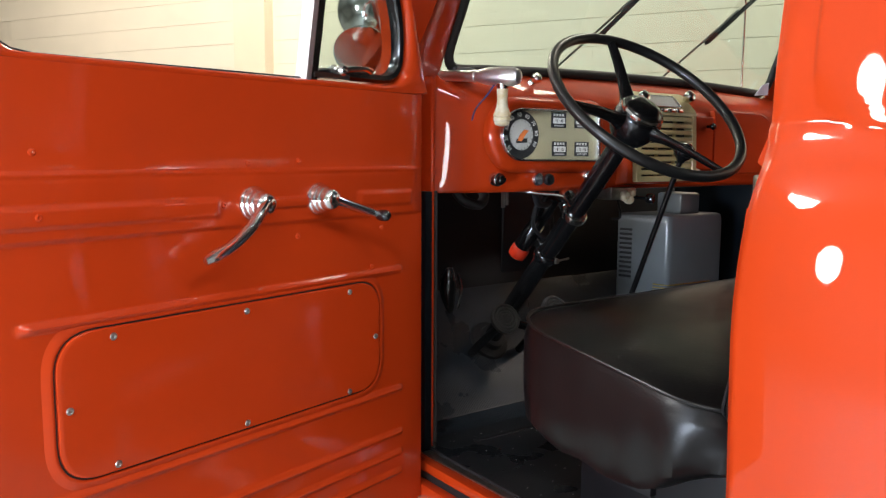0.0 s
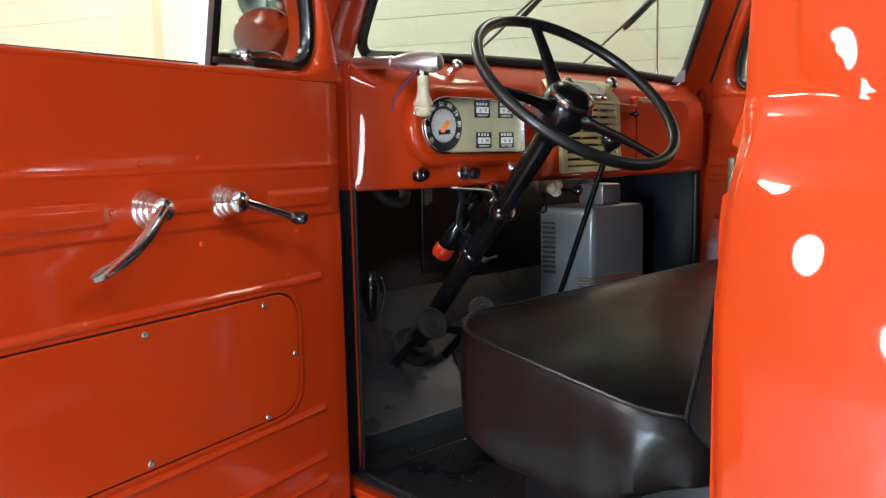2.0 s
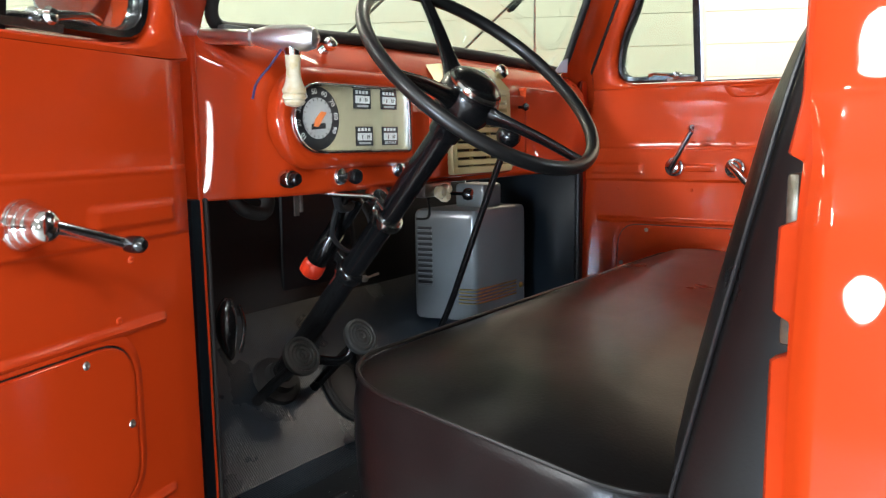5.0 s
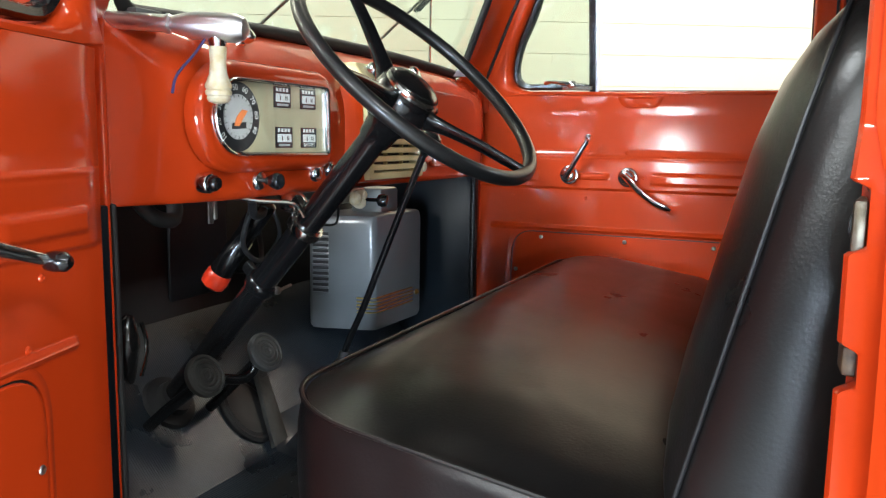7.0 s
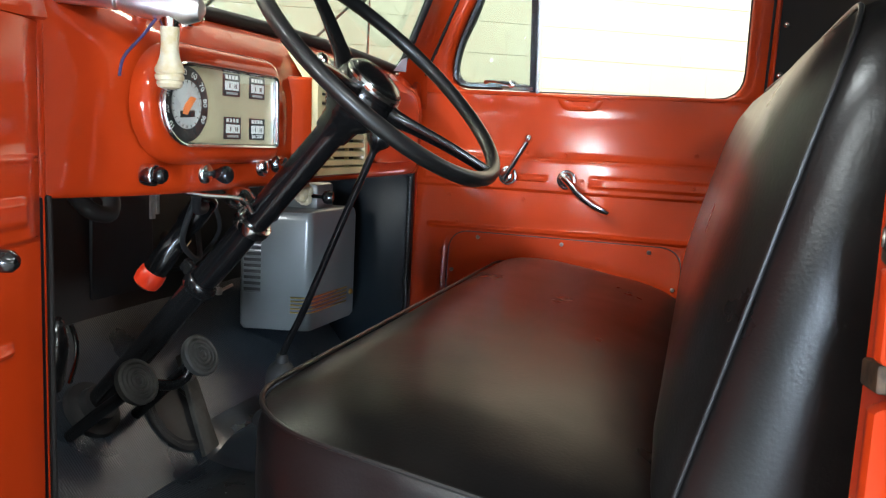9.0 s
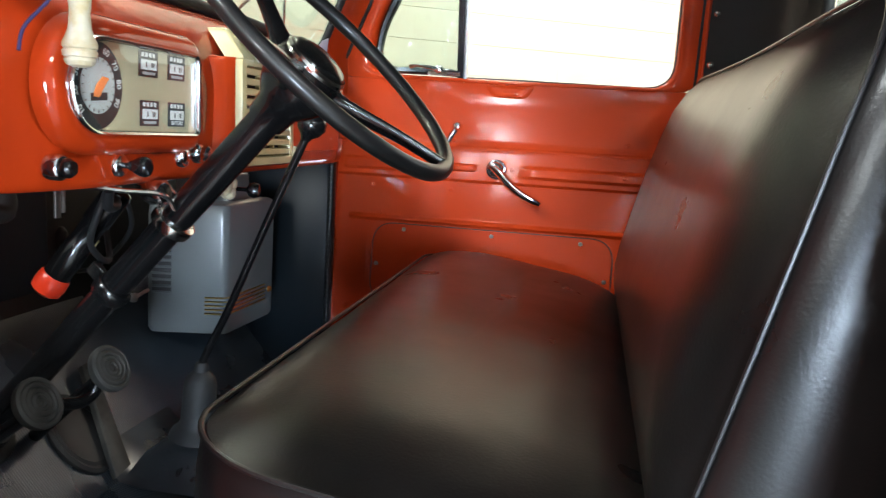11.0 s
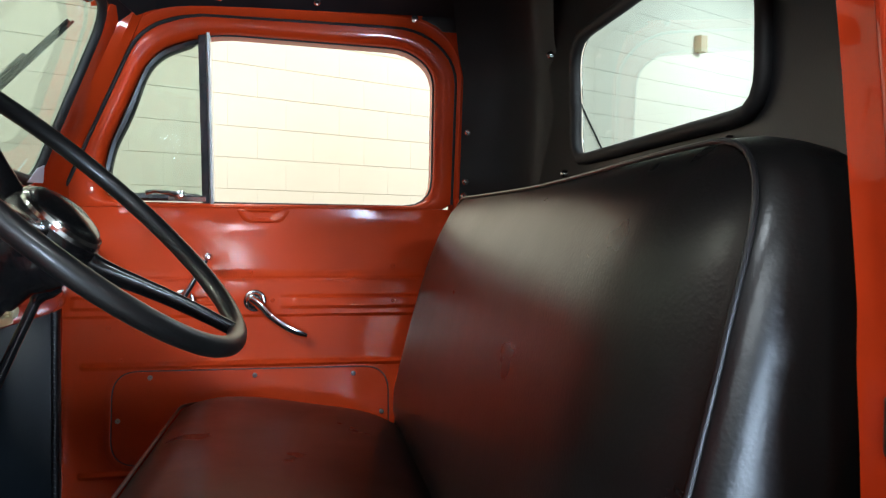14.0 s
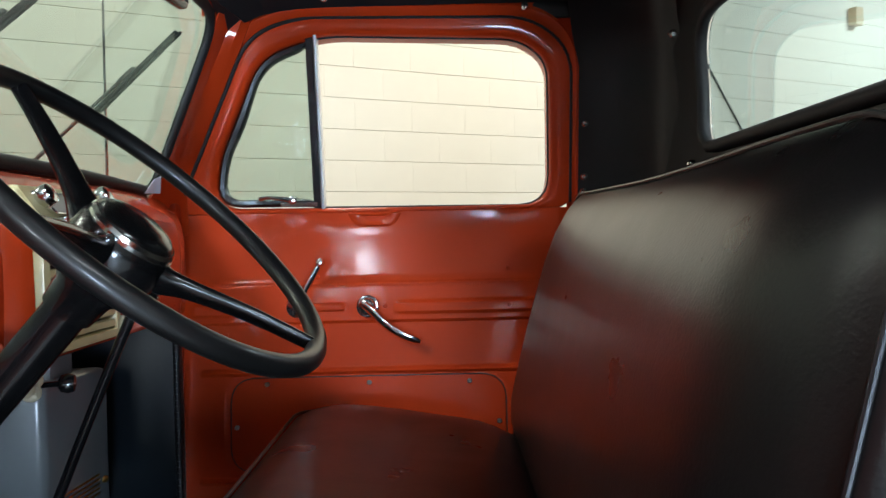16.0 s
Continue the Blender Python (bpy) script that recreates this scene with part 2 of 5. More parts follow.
def plate(bm, outline, m, w0, w1, bev=0.0):
    """A flat plate: outline (u, v) between w0 and w1, laid out by m(u, w, v), with its top edge eased."""
    if bev:
        c = sum(outline, Vector((0, 0))) / len(outline)
        inner = [p + (c - p).normalized() * bev for p in outline]
        s = 1 if w1 > w0 else -1
        rows = [(outline, w0), (outline, w1 - s * bev), ([p + (q - p) * 0.3 for p, q in zip(outline, inner)], w1 - s * bev * 0.3), (inner, w1), ([p + (c - p).normalized() * min(bev * 2.0, (c - p).length * 0.5) for p in outline], w1)]
    else:
        rows = [(outline, w0), (outline, w1)]
    return rings(bm, [[m(p.x, w, p.y) for p in loop] for loop, w in rows], True, (True, True))


def step(x, a, b):
    t = min(max((x - a) / (b - a), 0.0), 1.0)
    return t * t * (3 - 2 * t)


def bead(x, c, half):
    t = abs(x - c) / half
    return 0.0 if t >= 1 else 0.5 + 0.5 * math.cos(math.pi * t)


# ---- the building: block wall, floor, ceiling ----
def structure(name, bm, mat, label, category):
    return tagged(part(name, bm, mat), label, category, kind="structure")


def slab(name, a0, a1, n0, n1, z0, z1, mat, label, category):
    bm = bmesh.new()

    vs = [[room(a, n, z) for a, n in ((a0, n0), (a1, n0), (a1, n1), (a0, n1))] for z in (z0, z1)]
    rings(bm, vs, True, (True, True))
    return structure(name, bm, mat, label, category)


# ceiling and grey walls are unseen, added for bounce light and reflections
slab("floor", -9, 12, -6, 5, -0.2, 0.0, CONCRETE, "smooth grey concrete garage floor", "floor")
slab("ceiling", -9, 12, -6, 5, 4.2, 4.4, CEIL, "unseen plain ceiling added to close the room", "ceiling")
wall_n = slab("wall_east", -9, 12, WALL_D + 0.006, WALL_D + 0.3, 0, 4.2, MORTAR, "cream painted concrete block wall", "wall")
slab("wall_west", -9, 12, -6.3, -6, 0, 4.2, DIM, "unseen plain grey wall added to close the room", "wall")
slab("wall_north", -9.3, -9, -6, 5, 0, 4.2, DIM, "unseen plain grey wall added to close the room", "wall")
slab("wall_south", 12, 12.3, -6, 5, 0, 4.2, DIM, "unseen plain grey wall added to close the room", "wall")

# ---- the cab ----
F = 0.68
TUMBLE = 0.18


def lean(z):
    return TUMBLE * max(0.0, z - 1.50)


def right_side(u, w, z):
    return Vector((1.403 - w - lean(z) - 0.100 * max(0.0, 1.52 - z), 0.21 - u, z))


D_O, D_U, D_N = Vector((-0.165, 0.119, 0)), Vector((-0.961, -0.277, 0)), Vector((-0.277, 0.961, 0))


def left_side(u, w, z):
    p = D_O + D_U * u - D_N * (w + lean(z))
    return Vector((p.x, p.y, z))


DOOR_OUT = rounded([(-0.02, 1.53, 0.0), (0.015, 1.60, 0.02), (0.185, 1.945, 0.09), (0.30, 1.985, 0.10), (0.86, 1.975, 0.14), (0.955, 1.90, 0.12), (0.955, 1.53, 0.0)], 8)
WINDOW = rounded([(0.085, 1.545, 0.06), (0.10, 1.66, 0.05), (0.215, 1.905, 0.10), (0.36, 1.947, 0.06), (0.83, 1.93, 0.07), (0.90, 1.88, 0.08), (0.905, 1.537, 0.075), (0.35, 1.542, 0.05)], 8)


BEADS = (1.1445, 0.888, 0.792, 0.746, 0.704)


def panel_height(u, z, off=0.0):
    u = u - off if u > 0.42 else u
    h = 0.007 * (step(z, 1.258, 1.266) - step(z, 1.345, 1.353)) + 0.004 * step(z, 1.345, 1.353)
    h += 0.004 * bead(z, 1.354, 0.008)
    if u < 0.19 or u > 0.50:
        e = min(step(u, 0.02, 0.035), step(u, 0.50, 0.515) if u > 0.4 else step(-u, -0.19, -0.175), step(-u, -0.93, -0.915))
        h += 0.006 * e * step(z, 1.277, 1.287) * (1 - step(z, 1.305, 1.315))
    h += 0.007 * min(step(u, 0.31, 0.318), step(-u, -0.40, -0.392)) * step(z, 1.288, 1.294) * (1 - step(z, 1.304, 1.310))
    ends = min(step(u, 0.045, 0.055), step(-u, -0.835, -0.82))
    for c in BEADS:
        h += 0.008 * ends * bead(z, c, 0.0105)
    return h


def spread(a, b, n, marks, half, k):
    out = set(round(a + (b - a) * i / n, 5) for i in range(n + 1))
    for c in marks:
        out |= set(round(c + half * (2 * j / k - 1), 5) for j in range(k + 1) if a < c + half * (2 * j / k - 1) < b)
    return sorted(out)


def screw(m, u, z, w, parent, mat=STEEL, r=0.006):
    bm = bmesh.new()
    p, q = m(u, w - 0.002, z), m(u, w + 0.01, z)
    lathe(bm, [(r, 0), (r, 0.0025), (r * 0.85, 0.004), (r * 0.5, 0.0048), (r * 0.2, 0.0035), (0, 0.0032)], p, q - p, 12)
    return part("screw", bm, mat, parent)


def cover_outline(g):
    """Outline of the access cover, grown by g."""
    return rounded([(0.122 - g, 1.130 + g, 0.062 + g), (0.785 + g, 1.130 + g, 0.062 + g), (0.785 + g, 0.9095 - g, 0.062 + g), (0.122 - g, 0.9095 - g, 0.062 + g)], 9)


def door(name, panel, label, du=0.0, dz=0.0, off=0.0):
    d = thing(name, label, "truck door")
    # the pressed lower panel
    zs = spread(0.62, 1.53 + dz, 30, (1.262, 1.28, 1.31, 1.349, *BEADS), 0.012, 10)
    us = spread(-0.026, 0.955, 40, (0.03, 0.05, 0.18, 0.315, 0.395, 0.507, 0.828, 0.92), 0.012, 4)
    bm = bmesh.new()
    loops = []
    for z in zs:
        loops.append([panel(-0.028, -0.09, z), panel(-0.028, -0.012, z), panel(-0.02, -0.003, z)] + [panel(u, panel_height(u, z, off) * step(u, -0.015, 0.02) * step(-u, -0.95, -0.92), z) for u in us[2:-2]]
                     + [panel(0.948, -0.003, z), panel(0.955, -0.012, z), panel(0.955, -0.09, z)])
    rings(bm, loops, False)
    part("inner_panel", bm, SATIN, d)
    # window surround
    def m(u, w, z):
        return panel(u + du, w, z + dz)

    centre = (0.48, 1.74)
    o, i = star(DOOR_OUT, centre, 144), star(WINDOW, centre, 144)
    o = [Vector((p.x - 0.7 * du, p.y)) for p in o]

    def mixed(s, w):
        return [m(a.lerp(b, s).x, w if a.y > 1.535 or s > 0.2 else 0.0036 - (0.005 if w < -0.01 else 0.0), a.lerp(b, s).y) for a, b in zip(o, i)]

    bm = bmesh.new()
    rings(bm, [mixed(0, -0.09), mixed(0, -0.012), mixed(0.06, 0.0), mixed(0.30, 0.004), mixed(0.55, 0.004), mixed(0.78, 0.001), mixed(0.93, -0.006), mixed(1.0, -0.014), mixed(1.0, -0.075)])
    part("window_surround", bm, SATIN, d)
    # weatherstrip round the window edge
    bm = bmesh.new()
    run = [k for k, p in enumerate(i) if p.x > 0.35]
    first_k = next(k for k in run if (k - 1) % 144 not in run)
    tube(bm, [m(i[(first_k + k) % 144].x, -0.0165, i[(first_k + k) % 144].y) for k in range(len(run))], 0.0034, 8)
    part("glass_run", bm, RUBBER, d, "black edging round the window opening")
    bm = bmesh.new()
    rings(bm, [[m(p.x, -0.10, p.y) for p in o], [m(p.x + (0.48 - p.x) * 0.001, -0.075, p.y) for p in i]])
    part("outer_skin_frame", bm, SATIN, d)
    bm = bmesh.new()
    rings(bm, [[m(u, -0.10, z) for u in (-0.028, 0.955)] for z in (0.62, 1.0, 1.53)], False)
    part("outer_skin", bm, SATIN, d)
    # quarter window: black rubber frame, chrome divider, glass
    outline = rounded([(0.335, 1.545, 0.0), (0.088, 1.548, 0.06), (0.102, 1.66, 0.05), (0.217, 1.902, 0.10), (0.335, 1.94, 0.0)], 8)
    c = (0.25, 1.70)
    wo = star(outline, c, 72)
    wi = [p.lerp(Vector(c), 0.0) + (Vector(c) - p).normalized() * (0.021 if p.x < 0.33 else 0.004) for p in wo]
    bm = bmesh.new()
    rings(bm, [[m(p.x, w, p.y) for p in q] for q, w in ((wo, -0.04), (wo, -0.012), ([a.lerp(b, 0.3) for a, b in zip(wo, wi)], -0.006), ([a.lerp(b, 0.8) for a, b in zip(wo, wi)], -0.008), (wi, -0.014), (wi, -0.032))], True, wrap=True)
    part("quarter_window_frame", bm, BLACK, d, "black rubber quarter window frame")
    bm = bmesh.new()
    gl = [a.lerp(b, 0.6) for a, b in zip(wo, wi)]
    plate(bm, gl, m, -0.026, -0.022)
    g = part("quarter_window_glass", bm, GLASS, d, "pale green tinted glass")
    g.visible_shadow = False
    bm = bmesh.new()
    rings(bm, [[m(u, w, z) for u, w in ((0.326, -0.006), (0.344, -0.006), (0.344, -0.03), (0.326, -0.03))] for z in (1.530, 1.945)], True, (True, True))
    part("divider_bar", bm, BLACK, d)
    bm = bmesh.new()
    wd = 0.009 if panel is right_side else 0.015
    rings(bm, [[m(u, w, z) for u, w in ((0.345, -0.002), (0.345 + wd * 0.35, 0.002), (0.345 + wd * 0.9, 0.0), (0.345 + wd, -0.028), (0.345, -0.03))] for z in (1.530, 1.946)], True, (True, True))
    part("divider_trim", bm, ALLOY, d, "bright chrome glass channel")
    # latch of the quarter window
    bm = bmesh.new()
    lathe(bm, [(0.012, 0), (0.012, 0.006), (0.008, 0.012), (0.008, 0.026), (0.011, 0.03), (0.008, 0.036), (0, 0.038)], m(0.275, -0.025, 1.562), m(0.275, 1, 1.562) - m(0.275, 0, 1.562), 16)
    tube(bm, [m(0.275, 0.006, 1.562), m(0.25, 0.008, 1.566), m(0.215, 0.004, 1.570), m(0.195, 0.0, 1.566)], [0.006, 0.005, 0.0045, 0.006], 8)
    box_pts = [[m(u, w, z) for u, w in ((0.245, -0.02), (0.335, -0.02), (0.335, -0.005), (0.245, -0.005))] for z in (1.546, 1.556)]
    rings(bm, box_pts, True, (True, True))
    part("quarter_window_latch", bm, CHROME, d, "small chrome latch")
    # finger pull pressed under the window
    bm = bmesh.new()
    pull = rounded([(0.395, 1.531, 0.012), (0.555, 1.531, 0.012), (0.530, 1.490, 0.034), (0.420, 1.490, 0.034)], 7)
    mid = sum(pull, Vector((0, 0))) / len(pull)
    rise = 1.0 if panel is right_side else 0.45
    rings(bm, [[m(p.lerp(mid, q).x, w * rise, p.lerp(mid, q).y) for p in pull] for q, w in ((0.0, -0.001), (0.08, 0.002), (0.2, 0.0065), (0.32, 0.009), (0.46, 0.0085), (0.62, 0.005), (0.8, 0.0035))], True, (False, True))
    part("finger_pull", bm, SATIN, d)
    # rolled sill under the glass
    bm = bmesh.new()
    sill = [(u, 1.531) for u in (0.352, 0.45, 0.6, 0.75, 0.86)]
    tube(bm, [m(u, -0.001, z + 0.002) for u, z in sill], 0.0062, 10)
    part("window_sill", bm, SATIN, d)
    # access cover
    bm = bmesh.new()
    plate(bm, cover_outline(0.0), panel, 0.0, 0.0065 if panel is left_side else 0.0035, 0.004 if panel is left_side else 0.002)
    cv = part("access_cover", bm, SATIN, d)
    for u, z in ((0.209, 1.1165), (0.456, 1.1165), (0.698, 1.1155), (0.136, 1.0155), (0.768, 1.019), (0.211, 0.917), (0.460, 0.9195), (0.699, 0.920)):
        screw(panel, u, z, 0.0065, cv)
    # flat black ring painted in for the shadow round the cover
    bm = bmesh.new()
    g0, g1 = cover_outline(0.0028), cover_outline(-0.0002)
    rings(bm, [[panel(p.x, w, p.y) for p in q] for q, w in ((g0, -0.001), (g0, 0.0012), (g1, 0.0012))])
    part("cover_shadow_line", bm, INK, d, "black ring imitating the shadow line round the access cover")
    # pressed rim that the cover sits in
    bm = bmesh.new()
    deep = 1.0 if panel is left_side else 0.3
    rings(bm, [[panel(p.x, w * deep, p.y) for p in cover_outline(g)] for g, w in ((0.020, -0.0005), (0.013, 0.0022), (0.008, 0.0042), (0.005, 0.0045), (0.0032, 0.0036), (0.0026, 0.0))])
    part("cover_rim", bm, SATIN, d)
    for u, z in ((0.445, 1.368), (0.333, 1.372), (0.80, 1.385), (0.333, 1.236), (0.14, 1.158), (0.80, 1.297), (0.498, 1.30), (0.11, 1.236)):
        screw(panel, u, z, panel_height(u, z, off), d, SATIN, 0.0055)
    # handle and window crank
    inward = panel(0.44, 1, 1.3) - panel(0.44, 0, 1.3)
    boss = [(0.031, 0), (0.0305, 0.004), (0.0285, 0.0075), (0.0275, 0.009), (0.0268, 0.0135), (0.0252, 0.0165), (0.0242, 0.018), (0.0236, 0.0225), (0.022, 0.0255), (0.021, 0.027), (0.0204, 0.034), (0.018, 0.041), (0.012, 0.046), (0, 0.047)]
    if panel is right_side:
        boss = [(0.028, 0), (0.028, 0.012), (0.0268, 0.0155), (0.025, 0.0165), (0.0225, 0.0168), (0.0218, 0.0155), (0.0215, 0.0175), (0.020, 0.028), (0.0185, 0.0325), (0.015, 0.0345), (0, 0.036)]
    bm = bmesh.new()
    lathe(bm, boss, panel(0.436 + off, 0.004, 1.300), inward)
    part("handle_rosette", bm, CHROME, d)
    bm = bmesh.new()
    tube(bm, smooth_path([panel(0.430 + off, 0.036, 1.304), panel(0.452 + off, 0.046, 1.288), panel(0.478 + off, 0.050, 1.262), panel(0.520 + off, 0.050, 1.234), panel(0.562 + off, 0.044, 1.216)], 5),
         [0.0135 + 0.001 * math.sin(k * 0.16) if k < 19 else 0.011 - 0.002 * (k - 19) for k in range(21)], 12, flat=0.7)
    part("door_handle", bm, CHROME, d, "curved chrome inside door handle")
    up = 1 if panel is right_side else -1
    bm = bmesh.new()
    lathe(bm, boss, panel(0.286, 0.004, 1.302), inward)
    part("crank_rosette", bm, CHROME, d)
    ends = (0.349, 1.410) if up > 0 else (0.178, 1.268)
    bm = bmesh.new()
    dirv = Vector((ends[0] - 0.286, ends[1] - 1.302))
    pts = [panel(0.286 + dirv.x * s, w, 1.302 + dirv.y * s) for s, w in ((-0.06, 0.036), (0.2, 0.044), (0.6, 0.052), (1.0, 0.058))]
    tube(bm, smooth_path(pts, 5), [0.0125 - 0.0003 * k for k in range(16)], 12, flat=0.7)
    ck = part("window_crank", bm, CHROME, d, "chrome window crank")
    bm = bmesh.new()
    lathe(bm, [(0.006, 0), (0.010, 0.004), (0.0115, 0.014), (0.0105, 0.026), (0.006, 0.031), (0, 0.032)], panel(ends[0], 0.052, ends[1]), inward, 16)
    part("crank_knob", bm, CHROME if up > 0 else BLACK, ck)
    return d


door("passenger_door", right_side, "orange-red closed passenger truck door with pressed beads", off=0.020)
door("driver_door", left_side, "orange-red open driver's truck door with screwed access cover", -0.048, -0.022)


# ---- seat ----
def rect_loop(x0, x1, y0, y1, r, n=8):
    """A rounded rectangle in plan with straight sides divided."""
    pts = []
    for cx, cy, a0 in ((x1 - r, y1 - r, 0), (x0 + r, y1 - r, 90), (x0 + r, y0 + r, 180), (x1 - r, y0 + r, 270)):
        pts += [Vector((cx + r * math.cos(radians(a0 + 90 * j / n)), cy + r * math.sin(radians(a0 + 90 * j / n)))) for j in range(n + 1)]
    out = []
    for a, b in zip(pts, pts[1:] + pts[:1]):
        k = max(1, int((b - a).length / 0.025))
        out += [a.lerp(b, j / k) for j in range(k)]
    return out


def seat_inset(d, r):
    """The cushion's plan outline drawn in by d, with as many points as the full one."""
    full = rect_loop(-0.094, 1.345, -0.62, -0.088, 0.125)
    c = Vector((0.6255, -0.354))
    hx, hy = 0.7195, 0.266
    return [Vector((c.x + (p.x - c.x) * (hx - d) / hx, c.y + (p.y - c.y) * (hy - d) / hy)) for p in full]


def welt_z(y):
    return 1.062 + 0.15 * (y + 0.108)


bench = thing("bench_seat", "black vinyl bench seat with tall backrest and piped edges", "seat")
bm = bmesh.new()
loops = []
for d, dz in ((0.045, -0.214), (0.014, -0.208), (0.001, -0.185), (-0.004, -0.125), (-0.006, -0.09), (-0.006, -0.06), (-0.005, -0.04), (-0.003, -0.02), (0.0, -0.008), (0.004, 0.0), (0.012, 0.006), (0.03, 0.019), (0.045, 0.027), (0.06, 0.034), (0.08, 0.040), (0.10, 0.045), (0.125, 0.049), (0.15, 0.052), (0.175, 0.0535), (0.20, 0.054), (0.24, 0.054)):
    loop = []
    for p in seat_inset(d, 0):
        hem = 1.0 - 0.47 * step(-p.y, 0.36, 0.62) if dz < -0.03 else 1.0
        q = Vector((p.x, p.y, welt_z(p.y) + dz * hem))
        q.z -= 0.026 * max(0.0, (0.85 - p.x) / 0.9) ** 2 * min(1.0, max(0.0, dz / 0.05))
        side = 1.0 if -0.19 < dz < -0.01 else 0.2
        k = 0.007 * noise.noise(q * 7.0) * side + 0.004 * noise.noise(q * 19.0) * side
        fold = 0.011 * step(-q.y, 0.34, 0.55) * step(-dz, 0.05, 0.15) * math.sin(58.0 * q.y + 14.0 * q.z + 3.0 * noise.noise(q * 9.0)) if p.x < -0.02 else 0.0
        tuck = 0.012 * step(-dz, 0.10, 0.20) * noise.noise(Vector((q.y * 14.0, q.x * 9.0, 2.0)))
        q.z += tuck if p.x < 0.0 else 0.0
        out = (Vector((p.x, p.y, 0)) - Vector((0.625, -0.364, 0))).normalized()
        loop.append(q + (out * (k + fold) if side == 1.0 else Vector((0, 0, k))))
    loops.append(loop)
rings(bm, loops, True, (True, True))
cushion = part("cushion", bm, LEATHER, bench)
bm = bmesh.new()
tube(bm, [Vector((p.x, p.y, welt_z(p.y) + 0.002)) for p in seat_inset(-0.001, 0)], 0.0036, 8, closed=True)
part("piping", bm, WELT, cushion)
bm = bmesh.new()
tube(bm, smooth_path([(-0.052, -0.146, 1.058), (-0.060, -0.140, 1.03), (-0.062, -0.138, 0.97), (-0.055, -0.144, 0.90), (-0.040, -0.155, 0.865)], 6), 0.0032, 8)
part("corner_piping", bm, WELT, cushion)
bm = bmesh.new()
box(bm, (0.02, -0.60, F), (1.24, -0.20, 0.885), 0.01)
part("seat_riser", bm, LINER, bench)


def back_point(x, s, w):
    """On the backrest: x across, s up along it, w out of its face."""
    ang = radians(13.8)
    w -= 0.10 * max(0.0, s - 0.38) ** 1.5
    return Vector((x, -0.605 - math.sin(ang) * s + math.cos(ang) * w, 1.035 + math.cos(ang) * s + math.sin(ang) * w))


full = rounded([(-0.082, -0.05, 0.03), (-0.096, 0.28, 0.12), (-0.092, 0.531, 0.115), (0.13, 0.531, 0.08), (0.52, 0.521, 0.2), (0.98, 0.529, 0.2), (1.215, 0.534, 0.035), (1.300, 0.40, 0.12), (1.345, 0.20, 0.10), (1.345, -0.05, 0.03)], 8)
dense = []
for a, b in zip(full, full[1:] + full[:1]):
    k = max(1, int((b - a).length / 0.06))
    dense += [a.lerp(b, j / k) for j in range(k)]
bm = bmesh.new()
loops = []
for d, w in ((0.05, -0.17), (0.01, -0.165), (0.0, -0.15), (-0.012, -0.11), (-0.016, -0.075), (-0.0155, -0.05), (-0.012, -0.027), (-0.006, -0.010), (-0.001, -0.003), (0.003, 0.0), (0.015, 0.008), (0.04, 0.022), (0.09, 0.038), (0.15, 0.046), (0.2, 0.048)):
    loops.append([back_point(0.63 + (p.x - 0.63) * (0.715 - d) / 0.715, 0.25 + (p.y - 0.25) * (0.295 - d) / 0.295, w) for p in dense])
rings(bm, loops, True, (True, True))
backrest = part("backrest", bm, LEATHER, bench)
bm = bmesh.new()
tube(bm, [back_point(p.x, p.y, 0.0025) for p in dense], 0.0028, 8, closed=True)
part("piping", bm, PIPING, backrest)

# ---- dash ----
dash = thing("dashboard", "orange-red painted steel dashboard with rounded face", "dashboard")
PROFILE = smooth_path([(0, 0.24, 1.300), (0, 0.175, 1.294), (0, 0.152, 1.300), (0, 0.146, 1.325), (0, 0.144, 1.36), (0, 0.142, 1.42), (0, 0.144, 1.47), (0, 0.158, 1.515), (0, 0.195, 1.547), (0, 0.226, 1.566), (0, 0.26, 1.578), (0, 0.30, 1.582)], 4)


def arch(x):
    """Rise of the cowl towards the middle."""
    return 0.017 * max(0.0, 1 - ((x - CX) / 0.66) ** 2)


def dash_point(x, p):
    e = max(0.0, (abs(x - CX) - 0.44) / 0.23)
    k = min(1.0, e * e * (0.80 if x < CX else 0.30))
    return Vector((x, p.y + max(0.0, 0.24 - p.y) * k, p.z + arch(x) * step(p.z, 1.48, 1.56)))


bm = bmesh.new()
loops = [[dash_point(-0.075 + 1.375 * i / 94, p) for p in PROFILE] for i in range(95)]
rings(bm, loops, False)
part("dash_panel", bm, PAINT, dash)

# ---- steering wheel and column ----
W_C, W_N, W_R = Vector((0.2777, -0.1262, 1.4985)), Vector((-0.061, -0.678, 0.732)).normalized(), 0.2288
W_U = W_N.cross(Vector((0, 0, 1))).normalized()
W_V = W_N.cross(W_U)


def on_wheel(a, r, h=0.0):
    return W_C + (W_U * math.cos(a) + W_V * math.sin(a)) * r + W_N * h


wheel = thing("steering_wheel", "black three-spoke steering wheel with thin worn rim", "steering wheel")
bm = bmesh.new()
tube(bm, [on_wheel(2 * math.pi * k / 96, W_R) for k in range(96)], 0.0118, 14, closed=True)
part("rim", bm, RIM, wheel)
bm = bmesh.new()
lathe(bm, [(0.029, -0.135), (0.033, -0.105), (0.044, -0.092), (0.053, -0.074), (0.056, -0.052), (0.054, -0.034), (0.051, -0.027), (0.046, -0.026)], W_C, W_N, 40)
hub = part("hub", bm, BLACK, wheel)
bm = bmesh.new()
lathe(bm, [(0.050, -0.028), (0.0505, -0.022), (0.0475, -0.018), (0.0465, -0.020)], W_C, W_N, 40)
part("hub_ring", bm, CHROME, hub, "narrow bright ring")
bm = bmesh.new()
